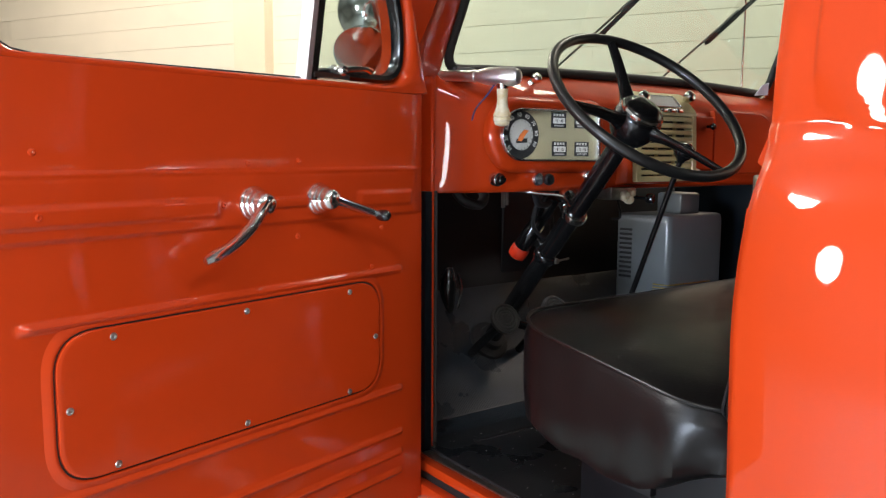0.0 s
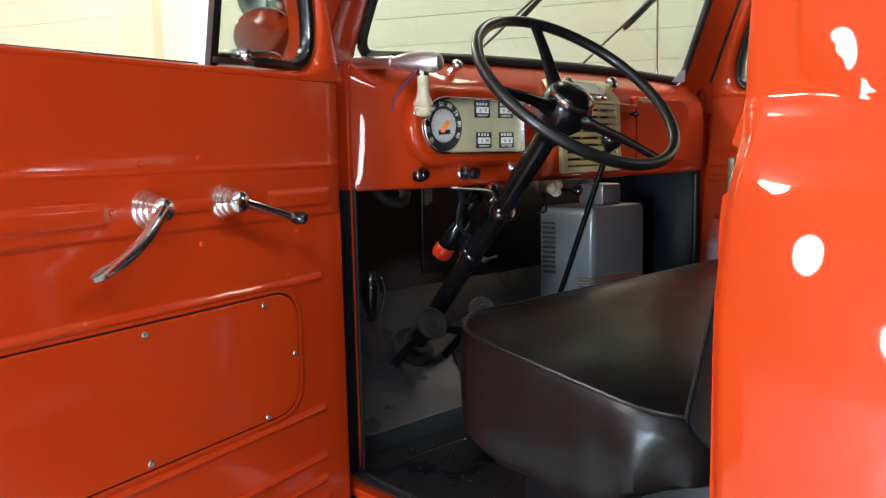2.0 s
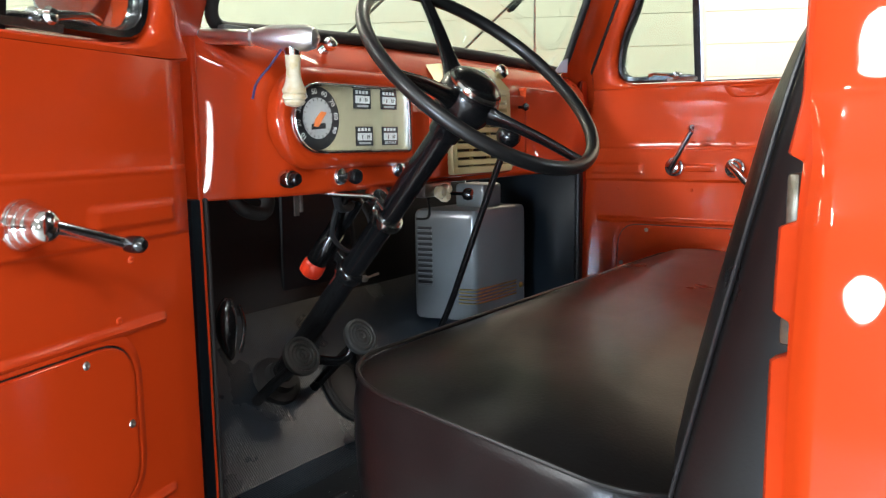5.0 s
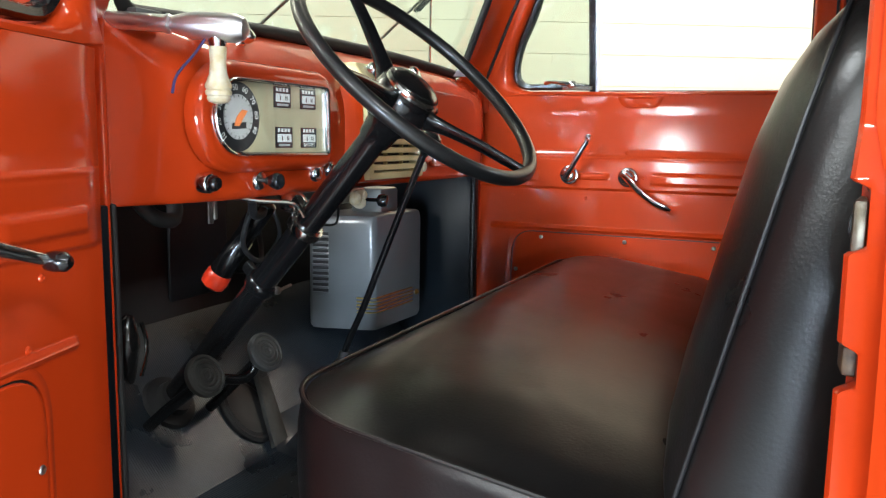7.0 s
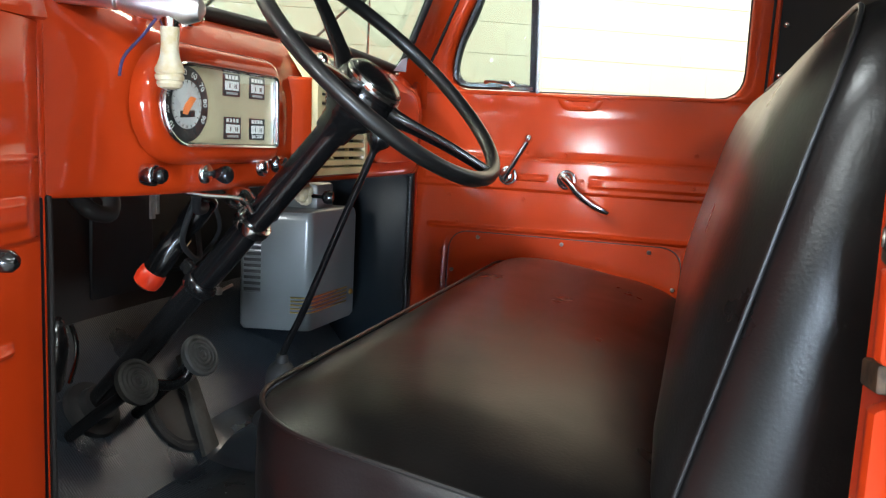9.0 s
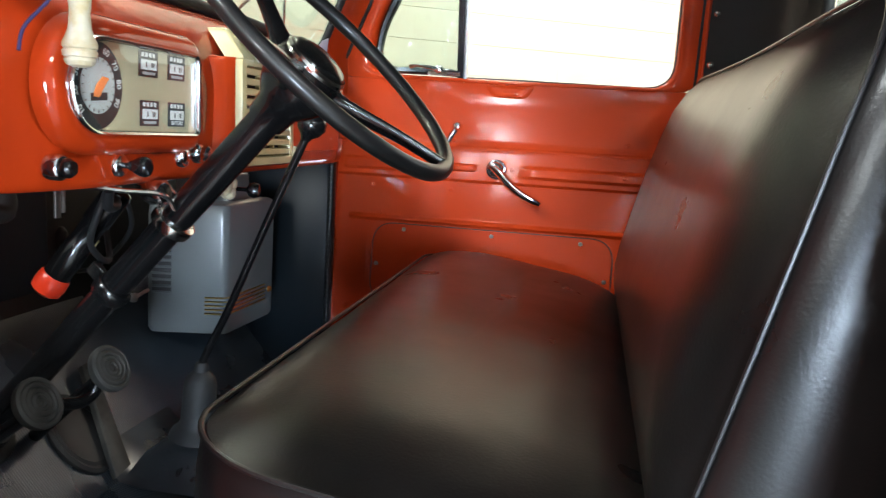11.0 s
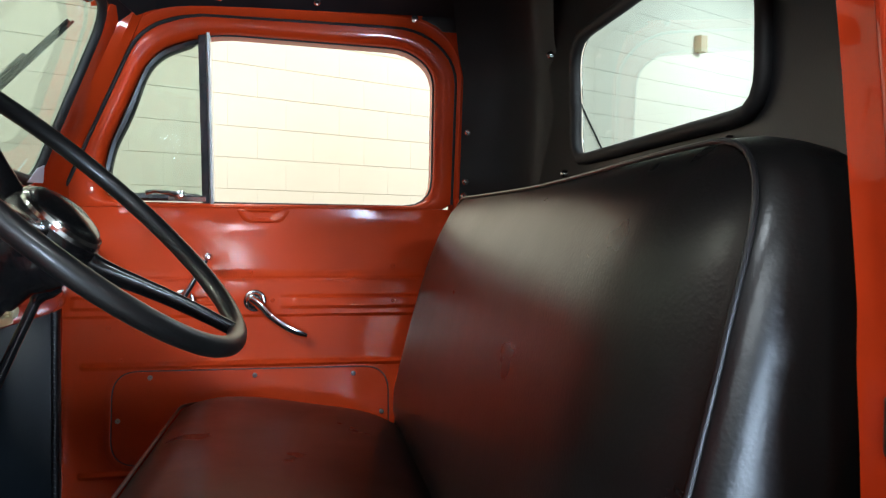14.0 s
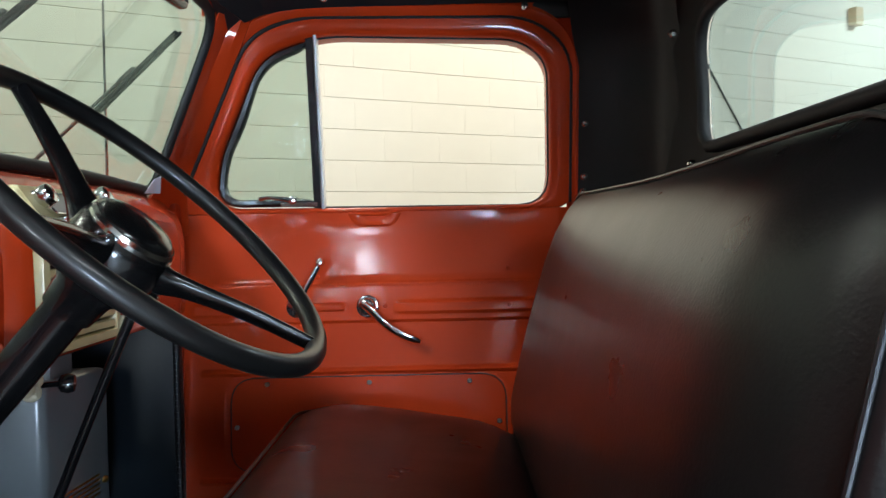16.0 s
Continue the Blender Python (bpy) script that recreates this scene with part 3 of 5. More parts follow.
lathe(bm, [(0.047, -0.024), (0.046, -0.018), (0.040, -0.012), (0.025, -0.007), (0.0, -0.005)], W_C, W_N, 40)
part("horn_button", bm, BLACK, hub, "domed black horn button")
SPOKES = (radians(-99), radians(4.5), radians(106))
for a in SPOKES:
    bm = bmesh.new()
    path = smooth_path([on_wheel(a, 0.022, -0.052), on_wheel(a, 0.055, -0.046), on_wheel(a, 0.085, -0.036), on_wheel(a, 0.15, -0.017), on_wheel(a, W_R - 0.002, 0)], 5)
    tube(bm, path, [0.036, 0.034, 0.031, 0.028, 0.025, 0.0225, 0.020, 0.0185, 0.0172, 0.016, 0.015, 0.0142, 0.0135, 0.013, 0.0126, 0.0122, 0.0118, 0.0114, 0.011, 0.0108, 0.0106], 14, flat=0.62)
    part("spoke", bm, BLACK, wheel)
column = thing("steering_column", "black steering column running down to the toe board", "steering column")
bm = bmesh.new()
tube(bm, [W_C - W_N * 0.10, W_C - W_N * 0.91], 0.0245, 20)
part("column_tube", bm, BLACK, column)
bm = bmesh.new()
lathe(bm, [(0.026, -0.03), (0.036, -0.028), (0.040, -0.012), (0.058, -0.004), (0.062, 0.006), (0.060, 0.012)], W_C - W_N * 0.893, Vector((0, -0.766, 0.643)) * -1, 24)
part("floor_flange", bm, RUBBER, column, "black rubber seal at the toe board")

# ---- shell ----
cab = thing("truck_cab", "orange-red painted steel truck cab shell", "truck cab")
bm = bmesh.new()
box(bm, (-0.10, -1.0, F - 0.03), (1.36, 0.30, F), 0.0)
part("floor_mat", bm, MAT, cab)
def toe(y):
    """Height of the rubber mat on floor and toe board."""
    return F + 0.002 + max(0.0, 1.19 * (y - 0.349)) + 0.008 * bead(y, 0.349, 0.05)


bm = bmesh.new()
rings(bm, [[Vector((x, y, toe(y) + 0.003 * noise.noise(Vector((x * 5, y * 6, 0))))) for y in (0.27, 0.30, 0.32, 0.335, 0.349, 0.363, 0.38, 0.41, 0.45, 0.50, 0.55, 0.598, 0.602)] for x in [-0.06 + 0.047 * i for i in range(31)]], False)
part("toe_mat", bm, RIBBED, cab, "ribbed dark grey rubber mat on the toe board")
bm = bmesh.new()
rings(bm, [[Vector((x, 0.27, F - 0.02)), Vector((x, 0.36, F - 0.02)), Vector((x, 0.60, 0.955)), Vector((x, 0.635, 1.02)), Vector((x, 0.645, 1.55))] for x in (-0.06, 1.35)], False)
part("firewall", bm, FIREWALL, cab)
bm = bmesh.new()
pad = rounded([(0.50, 0.99, 0.02), (0.71, 0.99, 0.02), (0.70, 1.40, 0.02), (0.51, 1.40, 0.02)], 4)
plate(bm, pad, lambda u, w, z: Vector((u, 0.642 - w, z)), 0.0, 0.012, 0.004)
part("firewall_cover", bm, PADGREY, cab, "slate grey cover plate on the firewall")
for x, z in ((0.714, 0.985), (0.864, 0.985), (0.76, 1.12), (0.80, 1.28)):
    bm = bmesh.new()
    lathe(bm, [(0.020, 0), (0.020, 0.004), (0.014, 0.010), (0.008, 0.012), (0, 0.012)], Vector((x, 0.64, z)), Vector((0, -1, 0)), 18)
    part("firewall_grommet", bm, RUBBER, cab)
for s in (0, 1):
    x = 1.322 if s else -0.088
    bm = bmesh.new()
    box(bm, (x, 0.198, F), (x + 0.02, 0.62, 1.30), 0.003)
    part("kick_panel", bm, KICK, cab)
for s in (0, 1):
    fx = (lambda x: x) if s else (lambda x: 2 * CX - x)
    bm = bmesh.new()
    inner = 1.345 if s else 1.318
    if s:
        box(bm, (fx(inner), 0.205, 0.60), (fx(1.40), 0.235, 1.56), 0.01)
    else:
        face = rounded([(-0.155, 0.240, 0.0), (-0.105, 0.252, 0.02), (-0.078, 0.236, 0.012), (-0.066, 0.204, 0.006), (-0.056, 0.204, 0.004), (-0.056, 0.30, 0.0), (-0.155, 0.30, 0.0)], 4)
        rings(bm, [[Vector((p.x, p.y, z)) for p in face] for z in (0.60, 1.0, 1.3, 1.56)], True, (True, True))
    part("hinge_pillar", bm, JAMB, cab)
    # sloping windscreen pillar
    bm = bmesh.new()
    loops = []
    for z in (1.48, 1.54, 1.60, 1.70, 1.80, 1.90, 1.96, 2.0):
        yr, yf, x, xg = 0.192 - 0.49 * max(0.0, z - 1.60), 0.240 - 0.43 * (z - 1.56), 1.40 - lean(z), 1.280 - 0.08 * (z - 1.58)
        loops.append([Vector((fx(a), b, z)) for a, b in ((x + 0.06, yr), (x - 0.002, yr), (x - 0.012, yr + 0.010), (x - 0.020, yr + 0.016), (xg + 0.045, (yr + yf) / 2 + 0.012), (xg + 0.014, yf - 0.004), (xg + 0.002, yf + 0.004), (xg, yf + 0.014), (x + 0.05, yf + 0.03))])
    rings(bm, loops, True, (True, True))
    part("windscreen_pillar", bm, SATIN, cab)
    # flange round the door opening
    bm = bmesh.new()
    ring = star(DOOR_OUT, (0.48, 1.74), 144)
    ring = [p for p in ring[108:] + ring[:108] if p.y > 1.535 and (s or p.x < 0.86)]
    grown = [Vector((p.x + (0.016 if p.x > 0.5 else -0.010), p.y + 0.030 * step(p.y, 1.75, 1.95))) for p in ring]

    def side(p, w):
        return Vector((fx(1.40 - w - lean(p.y)), 0.21 - p.x, p.y))

    rings(bm, [[side(p, w) for p in q] for q, w in ((ring, -0.11 if s else -0.03), (ring, -0.016), ([a.lerp(b, 0.2) for a, b in zip(ring, grown)], -0.006), ([a.lerp(b, 0.8) for a, b in zip(ring, grown)], 0.0), (grown, -0.003), (grown, -0.02), (grown, -0.11 if s else -0.03))], False)
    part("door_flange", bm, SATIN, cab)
    if s:
        bm = bmesh.new()
        wide = [Vector((p.x + 0.06 * step(p.x, 0.78, 0.95), p.y + 0.075 * step(p.y, 1.85, 1.97))) for p in ring if p.x > 0.6]
        rings(bm, [[side(p, -0.018) for p in ring if p.x > 0.6], [side(p, -0.022) for p in wide]], False)
        part("door_opening_skin", bm, PAINT, cab)
        # black tube imitates the shaded groove between door and opening
        bm = bmesh.new()
        tube(bm, [side(Vector((p.x + 0.008 * step(-p.x, -0.34, -0.20), p.y)), -0.0065 + 0.008 * step(-p.x, -0.34, -0.20)) for p in ring], 0.0046, 8)
        part("door_groove_shade", bm, RUBBER, cab, "thin black line imitating the shaded groove round the door opening")
    bm = bmesh.new()
    box(bm, (min(fx(1.385), fx(1.50)), -0.785, 0.6), (max(fx(1.385), fx(1.50)), -0.752, 1.56), 0.008) if s else None
    if s:
        part("rear_door_post", bm, PAINT, cab)
    else:
        bm.free()


def screen_point(x, z, d=0.0):
    return Vector((x, 0.245 - 0.43 * (z - 1.56) + d, z))


so = rounded([(-0.012, 1.572, 0.05), (1.272, 1.572, 0.05), (1.240, 1.966, 0.085), (0.020, 1.966, 0.085)], 8)
dense = []
for a, b in zip(so, so[1:] + so[:1]):
    k = max(1, int((b - a).length / 0.06))
    dense += [a.lerp(b, j / k) for j in range(k)]
dense = [Vector((p.x, p.y + arch(p.x) * (1 - step(p.y, 1.58, 1.70)))) for p in dense]
bm = bmesh.new()
tube(bm, [screen_point(p.x, p.y + 0.008) for p in dense], 0.012, 10, closed=True)
seal = part("windscreen_seal", bm, RUBBER, cab)
bm = bmesh.new()
rings(bm, [[screen_point(-0.02 + 1.30 * i / 20, z, d) for z, d in ((1.555, 0), (1.98, 0), (1.98, 0.005), (1.555, 0.005))] for i in range(21)], True, (True, True))
ws = part("windscreen", bm, GLASS, cab, "pale green tinted windscreen glass")
ws.visible_shadow = False

# roof liner
bm = bmesh.new()
loops = []
for j in range(25):
    y = -0.99 + 1.06 * j / 24
    row = []
    for i in range(33):
        x = CX - 0.675 + 1.35 * i / 32
        ex, ey = abs(x - CX) / 0.675, abs(y + 0.46) / 0.53
        row.append(Vector((x, y, 2.10 - 0.095 * ex ** 7 - 0.07 * ey ** 8)))
    loops.append(row)
rings(bm, loops, False)
part("headliner", bm, LINER, cab)
bm = bmesh.new()
loops = []
for j in range(25):
    y = -1.03 + 1.115 * j / 24
    row = []
    for i in range(33):
        x = CX - 0.74 + 1.48 * i / 32
        ex, ey = abs(x - CX) / 0.74, abs(y + 0.4725) / 0.5575
        row.append(Vector((x, y, 2.15 - 0.16 * ex ** 7 - 0.12 * ey ** 6)))
    loops.append(row)
rings(bm, loops, False)
part("roof_skin", bm, PAINT, cab)

# rear wall with its window
RW = rounded([(0.285, 1.625, 0.06), (1.015, 1.625, 0.06), (1.015, 1.885, 0.09), (0.285, 1.885, 0.09)], 8)
RO = rounded([(-0.02, 0.70, 0.0), (1.28, 0.70, 0.0), (1.28, 2.02, 0.05), (-0.02, 2.02, 0.05)], 4)
c = (0.65, 1.755)
ro, ri = star(RO, c, 120), star(RW, c, 120)


def rear(p, d):
    e = max(0.0, abs(p.x - CX) - 0.42)
    return Vector((p.x, -0.955 + d + 0.55 * e * e + 0.06 * max(0, p.y - 1.75), p.y))


bm = bmesh.new()
rings(bm, [[rear(a.lerp(b, s), 0) for a, b in zip(ro, ri)] for s in (0, 0.2, 0.4, 0.6, 0.8, 0.95, 1.0)])
part("rear_liner", bm, LINER, cab)
bm = bmesh.new()
tube(bm, [rear(p, 0.004) for p in ri], 0.013, 10, closed=True)
part("rear_window_seal", bm, RUBBER, cab)
bm = bmesh.new()
rings(bm, [[rear(p, -0.012) for p in ri], [rear(p, -0.017) for p in ri]], True, (True, True))
rg = part("rear_window_glass", bm, REAR_GLASS, cab, "pale green tinted rear glass")
rg.visible_shadow = False
for s in (0, 1):
    fx = (lambda x: x) if s else (lambda x: 2 * CX - x)
    bm = bmesh.new()
    plan = smooth_path([(1.392, -0.762 if s else -0.84, 0), (1.372, -0.80, 0), (1.335, -0.87, 0), (1.28, -0.925, 0), (1.20, -0.95, 0)], 5)
    rings(bm, [[Vector((fx(p.x - lean(z) - 0.5 * max(0, z - 1.92)), p.y + 0.0 + 0.25 * max(0, z - 1.86), z)) for p in plan] for z in (0.70, 1.2, 1.5, 1.6, 1.7, 1.8, 1.86, 1.92, 2.0, 2.06)], False)
    part("corner_liner", bm, LINER, cab)

bm = bmesh.new()
box(bm, (1.328, -0.82, 1.975), (1.352, -0.655, 2.06), 0.004)
box(bm, (1.330, -0.82, 1.88), (1.350, -0.765, 1.99), 0.004)
part("liner_corner_piece", bm, LINER, cab)
bm = bmesh.new()
tri_a = [Vector(p) for p in ((1.150, 0.086, 2.035), (1.215, 0.060, 2.000), (1.286, 0.016, 1.969), (1.300, -0.022, 1.990), (1.285, -0.030, 2.030), (1.20, 0.02, 2.06))]
rings(bm, [tri_a, [p + Vector((-0.006, -0.003, -0.002)) for p in tri_a]], True, (True, True))
part("pillar_liner", bm, LINER, cab)

# outer side of the cab behind the passenger door and over both doors
for s in (0, 1):
    fx = (lambda x: x) if s else (lambda x: 2 * CX - x)
    bm = bmesh.new()
    rings(bm, [[Vector((fx(1.425 - lean(z)), y, z)) for y in (-1.05, -0.9, -0.74)] for z in (0.6, 1.2, 1.5, 1.8, 2.13)], False) if s else None
    rings(bm, [[Vector((fx(1.425 - lean(z)), y, z)) for y in (-0.78, -0.4, 0.0, 0.13)] for z in (2.0, 2.06, 2.13)], False)
    part("side_skin", bm, PAINT, cab)

# outside rear quarter and door jamb on the driver's side
def table(z, rows, c):
    """Value c of a table by height, smoothly between its rows."""
    z = min(max(z, rows[0][0]), rows[-1][0])
    for k in range(len(rows) - 1):
        p, q = rows[k], rows[k + 1]
        if z <= q[0]:
            o, r = rows[max(0, k - 1)], rows[min(len(rows) - 1, k + 2)]
            h = q[0] - p[0]
            t = (z - p[0]) / h
            m0, m1 = (q[c] - o[c]) / (q[0] - o[0]) * h, (r[c] - p[c]) / (r[0] - p[0]) * h
            return (2 * t ** 3 - 3 * t * t + 1) * p[c] + (t ** 3 - 2 * t * t + t) * m0 + (3 * t * t - 2 * t ** 3) * q[c] + (t ** 3 - t * t) * m1


# height, inner edge, bead, outer edge
JP = [(0.60, -0.166, -0.258, -0.288), (0.9, -0.168, -0.262, -0.305), (1.1, -0.168, -0.263, -0.314), (1.2, -0.168, -0.262, -0.316), (1.27, -0.168, -0.257, -0.308), (1.32, -0.166, -0.250, -0.296), (1.36, -0.163, -0.240, -0.278), (1.39, -0.160, -0.228, -0.258), (1.415, -0.158, -0.215, -0.247),
      (1.425, -0.157, -0.213, -0.241), (1.46, -0.153, -0.211, -0.239), (1.5, -0.148, -0.208, -0.236), (1.6, -0.136, -0.196, -0.224), (1.7, -0.12, -0.180, -0.208), (1.85, -0.09, -0.148, -0.176), (2.0, -0.05, -0.10, -0.13)]


def gap(z, a, b):
    return step(z, a - 0.004, a + 0.004) * (1 - step(z, b - 0.004, b + 0.004))


def bead_height(z):
    return 1.0 - max(gap(z, 1.326, 1.374), gap(z, 1.226, 1.256))


zs = sorted({round(0.60 + 0.02 * i, 4) for i in range(71)} | {round(c + 0.002 * i, 4) for c in (1.226, 1.256, 1.326, 1.374) for i in range(-3, 4)} | {1.405, 1.41, 1.4125, 1.415, 1.418, 1.421, 1.424, 1.428, 1.435})
ys = [-0.772, -0.778, -0.785, -0.792] + [round(-0.797 - 0.0025 * i, 4) for i in range(9)] + [-0.825, -0.84, -0.86, -0.88, -0.90, -0.93, -0.96, -0.985]
bm = bmesh.new()
loops = []
for z in zs:
    xo = table(z, JP, 3)
    yo = -0.757 + 0.010 * step(z, 1.36, 1.43)
    row = [(xo + 0.012, yo - 0.001), (xo + 0.006, yo), (xo + 0.001, yo - 0.006)]
    for y in ys:
        cy, cz = min(0.0, y + 0.885), min(0.0, z - 1.496)
        ry, rz = max(0.0, y + 0.885), max(0.0, 1.496 - z)
        d = 0.078 - math.hypot(ry, rz)
        lift = 0.007 * step(d, -0.006, 0.006) if z > 1.3 else 0.0
        bow = -0.012 * (1 - ((y + 0.85) / 0.10) ** 2) if y > -0.95 else 0.0
        row.append((xo - 0.004 + max(bow, -0.012) * (1.0 if z < 1.40 else 0.85) - lift, y))
    xe, ye = row[-1]
    row += [(xe + 0.008, -1.01), (xe + 0.035, -1.055), (xe + 0.09, -1.09), (xe + 0.2, -1.11), (xe + 0.5, -1.125)]
    loops.append([Vector((a, b, z)) for a, b in row])
rings(bm, loops, False)
part("rear_quarter", bm, PAINT, cab)
bm = bmesh.new()
loops = []
for z in zs:
    xi, xb, xo = (table(z, JP, c) for c in (1, 2, 3))
    up = step(z, 1.36, 1.43)
    yb, yf, yo = -0.733 - 0.005 * up, -0.747 - 0.003 * up, -0.757 + 0.010 * up
    h = bead_height(z)
    front = yf + (yb - yf) * h
    plan = [(xo + 0.012, yo - 0.001), (xo + 0.016, yo - 0.006), (xb - 0.016, yf - 0.004), (xb - 0.013, yf), (xb - 0.010, front - 0.003 * h), (xb - 0.005, front), (xb + 0.004, front), (xb + 0.009, front - 0.003 * h), (xb + 0.013, yf), (xb + 0.03, yf), (xi - 0.012, yf), (xi - 0.004, yf + 0.001), (xi, yf - 0.004), (xi + 0.001, yf - 0.03), (xi + 0.02, yf - 0.12)]
    loops.append([Vector((a, b, z)) for a, b in plan])
rings(bm, loops, False)
part("door_jamb", bm, JAMB, cab)
bm = bmesh.new()
box(bm, (-0.128, -0.745, 0.664), (-0.085, 0.20, 0.688), 0.006)
part("door_sill", bm, PAINT, cab)
# dark strip put in for the shaded groove between the sills
bm = bmesh.new()
box(bm, (-0.122, -0.745, 0.640), (-0.09, 0.20, 0.668), 0.002)
part("sill_groove_shade", bm, RUBBER, cab)
bm = bmesh.new()
box(bm, (-0.146, -0.745, 0.596), (-0.10, 0.20, 0.646), 0.008)
part("lower_sill", bm, JAMB, cab)
bm = bmesh.new()
box(bm, (-0.24, -0.745, 0.48), (-0.130, 0.20, 0.560), 0.008)
part("sill_step", bm, RUBBER, cab)
bm = bmesh.new()
box(bm, (-0.102, -0.70, 0.684), (-0.078, 0.19, 0.692), 0.002)
part("sill_strip", bm, STEEL, cab)

# ==== details ====
def dash_face(u, w, z):
    """On the dash: u across, w out of it towards the seat, z up."""
    return Vector((u, 0.142 - w, z))


BACKWARD = Vector((0, -1, 0))


def text_part(name, word, size, at, mat, parent, turn=0.0):
    curve = bpy.data.curves.new(name, "FONT")
    curve.body, curve.size, curve.align_x, curve.align_y, curve.extrude = word, size, "CENTER", "CENTER", 0.0002
    tmp = bpy.data.objects.new(name, curve)
    scene.collection.objects.link(tmp)
    me = bpy.data.meshes.new_from_object(tmp.evaluated_get(bpy.context.evaluated_depsgraph_get()))
    bpy.data.objects.remove(tmp)
    me.materials.clear()
    me.materials.append(mat)
    me.transform(Matrix.Translation(at) @ Euler((radians(90), 0, 0)).to_matrix().to_4x4() @ Matrix.Rotation(turn, 4, "Z"))
    ob = new(name, me)
    ob.parent = parent
    return ob


# instrument cluster
def gauge_face(u, w, z):
    """On the instrument cluster, set back from the dash face."""
    return Vector((u - 0.008, 0.139 - w, z + 0.003))


cluster = thing("instrument_cluster", "cream instrument cluster with round speedometer and chrome bezel", "instrument cluster")


def cluster_outline(g):
    left = [Vector((0.146 - (0.062 + g) * math.sin(radians(a)), 1.428 + (0.060 + g) * math.cos(radians(a)))) for a in range(0, 181, 10)]
    corner = rounded([(0.146, 1.368 - g, 0), (0.402 + g, 1.366 - g, 0.012 + g), (0.398 + g, 1.488 + g, 0.012 + g), (0.146, 1.488 + g, 0)], 5)
    return left + corner[1:-1]


bm = bmesh.new()
go, gi = cluster_outline(0.030), cluster_outline(0.004)
rings(bm, [[gauge_face(p.x, w, p.y) for p in q] for q, w in ((go, -0.02), (go, -0.004), ([a.lerp(b, 0.3) for a, b in zip(go, gi)], 0.007), ([a.lerp(b, 0.7) for a, b in zip(go, gi)], 0.012), (gi, 0.011), (gi, -0.01))])
part("cluster_pod", bm, PAINT, dash)
bm = bmesh.new()
bo, bi = cluster_outline(0.004), cluster_outline(-0.004)
rings(bm, [[gauge_face(p.x, w, p.y) for p in q] for q, w in ((bo, 0.0), (bo, 0.014), ([a.lerp(b, 0.35) for a, b in zip(bo, bi)], 0.0185), ([a.lerp(b, 0.7) for a, b in zip(bo, bi)], 0.017), (bi, 0.010), (bi, 0.0))])
part("bezel", bm, CHROME, cluster, "bright chrome bezel")
bm = bmesh.new()
plate(bm, cluster_outline(-0.003), gauge_face, 0.0, 0.004)
part("face_plate", bm, CLUSTER, cluster)
SP = (0.147, 1.428)
bm = bmesh.new()
lathe(bm, [(0.056, 0), (0.056, 0.0016), (0.055, 0.002), (0, 0.002)], gauge_face(SP[0], 0.004, SP[1]), BACKWARD, 48)
speedo = part("speedometer", bm, INK, cluster, "round black speedometer ring")
bm = bmesh.new()
lathe(bm, [(0.036, 0), (0.036, 0.0014), (0, 0.0016)], gauge_face(SP[0], 0.0062, SP[1]), BACKWARD, 40)
part("speedometer_disc", bm, DIAL, speedo)
for k, word in enumerate(("10", "20", "30", "40", "50", "60", "70", "80", "90")):
    a = radians(222 - 31 * k)
    text_part("numeral", word, 0.0135, gauge_face(SP[0] + 0.0465 * math.cos(a), 0.0066, SP[1] + 0.0465 * math.sin(a)), WHITE, speedo, a - math.pi / 2)
bm = bmesh.new()
plate(bm, [Vector(p) for p in ((0.134, 1.414), (0.146, 1.413), (0.158, 1.428), (0.168, 1.438), (0.155, 1.440), (0.141, 1.428))], gauge_face, 0.008, 0.0095)
part("speed_needle", bm, NEEDLE, speedo, "broad orange needle")
bm = bmesh.new()
plate(bm, [Vector(p) for p in ((0.130, 1.408), (0.164, 1.410), (0.164, 1.420), (0.130, 1.418))], gauge_face, 0.008, 0.0092)
part("odometer", bm, INK, speedo)
for k in range(40):
    a = 2 * math.pi * k / 40
    if k % 2:
        continue
    bm = bmesh.new()
    d0, n0 = Vector((math.cos(a), math.sin(a))), Vector((-math.sin(a), math.cos(a)))
    c0 = Vector(SP)
    plate(bm, [c0 + d0 * 0.031 + n0 * 0.0006, c0 + d0 * 0.035 + n0 * 0.0006, c0 + d0 * 0.035 - n0 * 0.0006, c0 + d0 * 0.031 - n0 * 0.0006], gauge_face, 0.0076, 0.0082)
    part("tick", bm, INK, speedo)
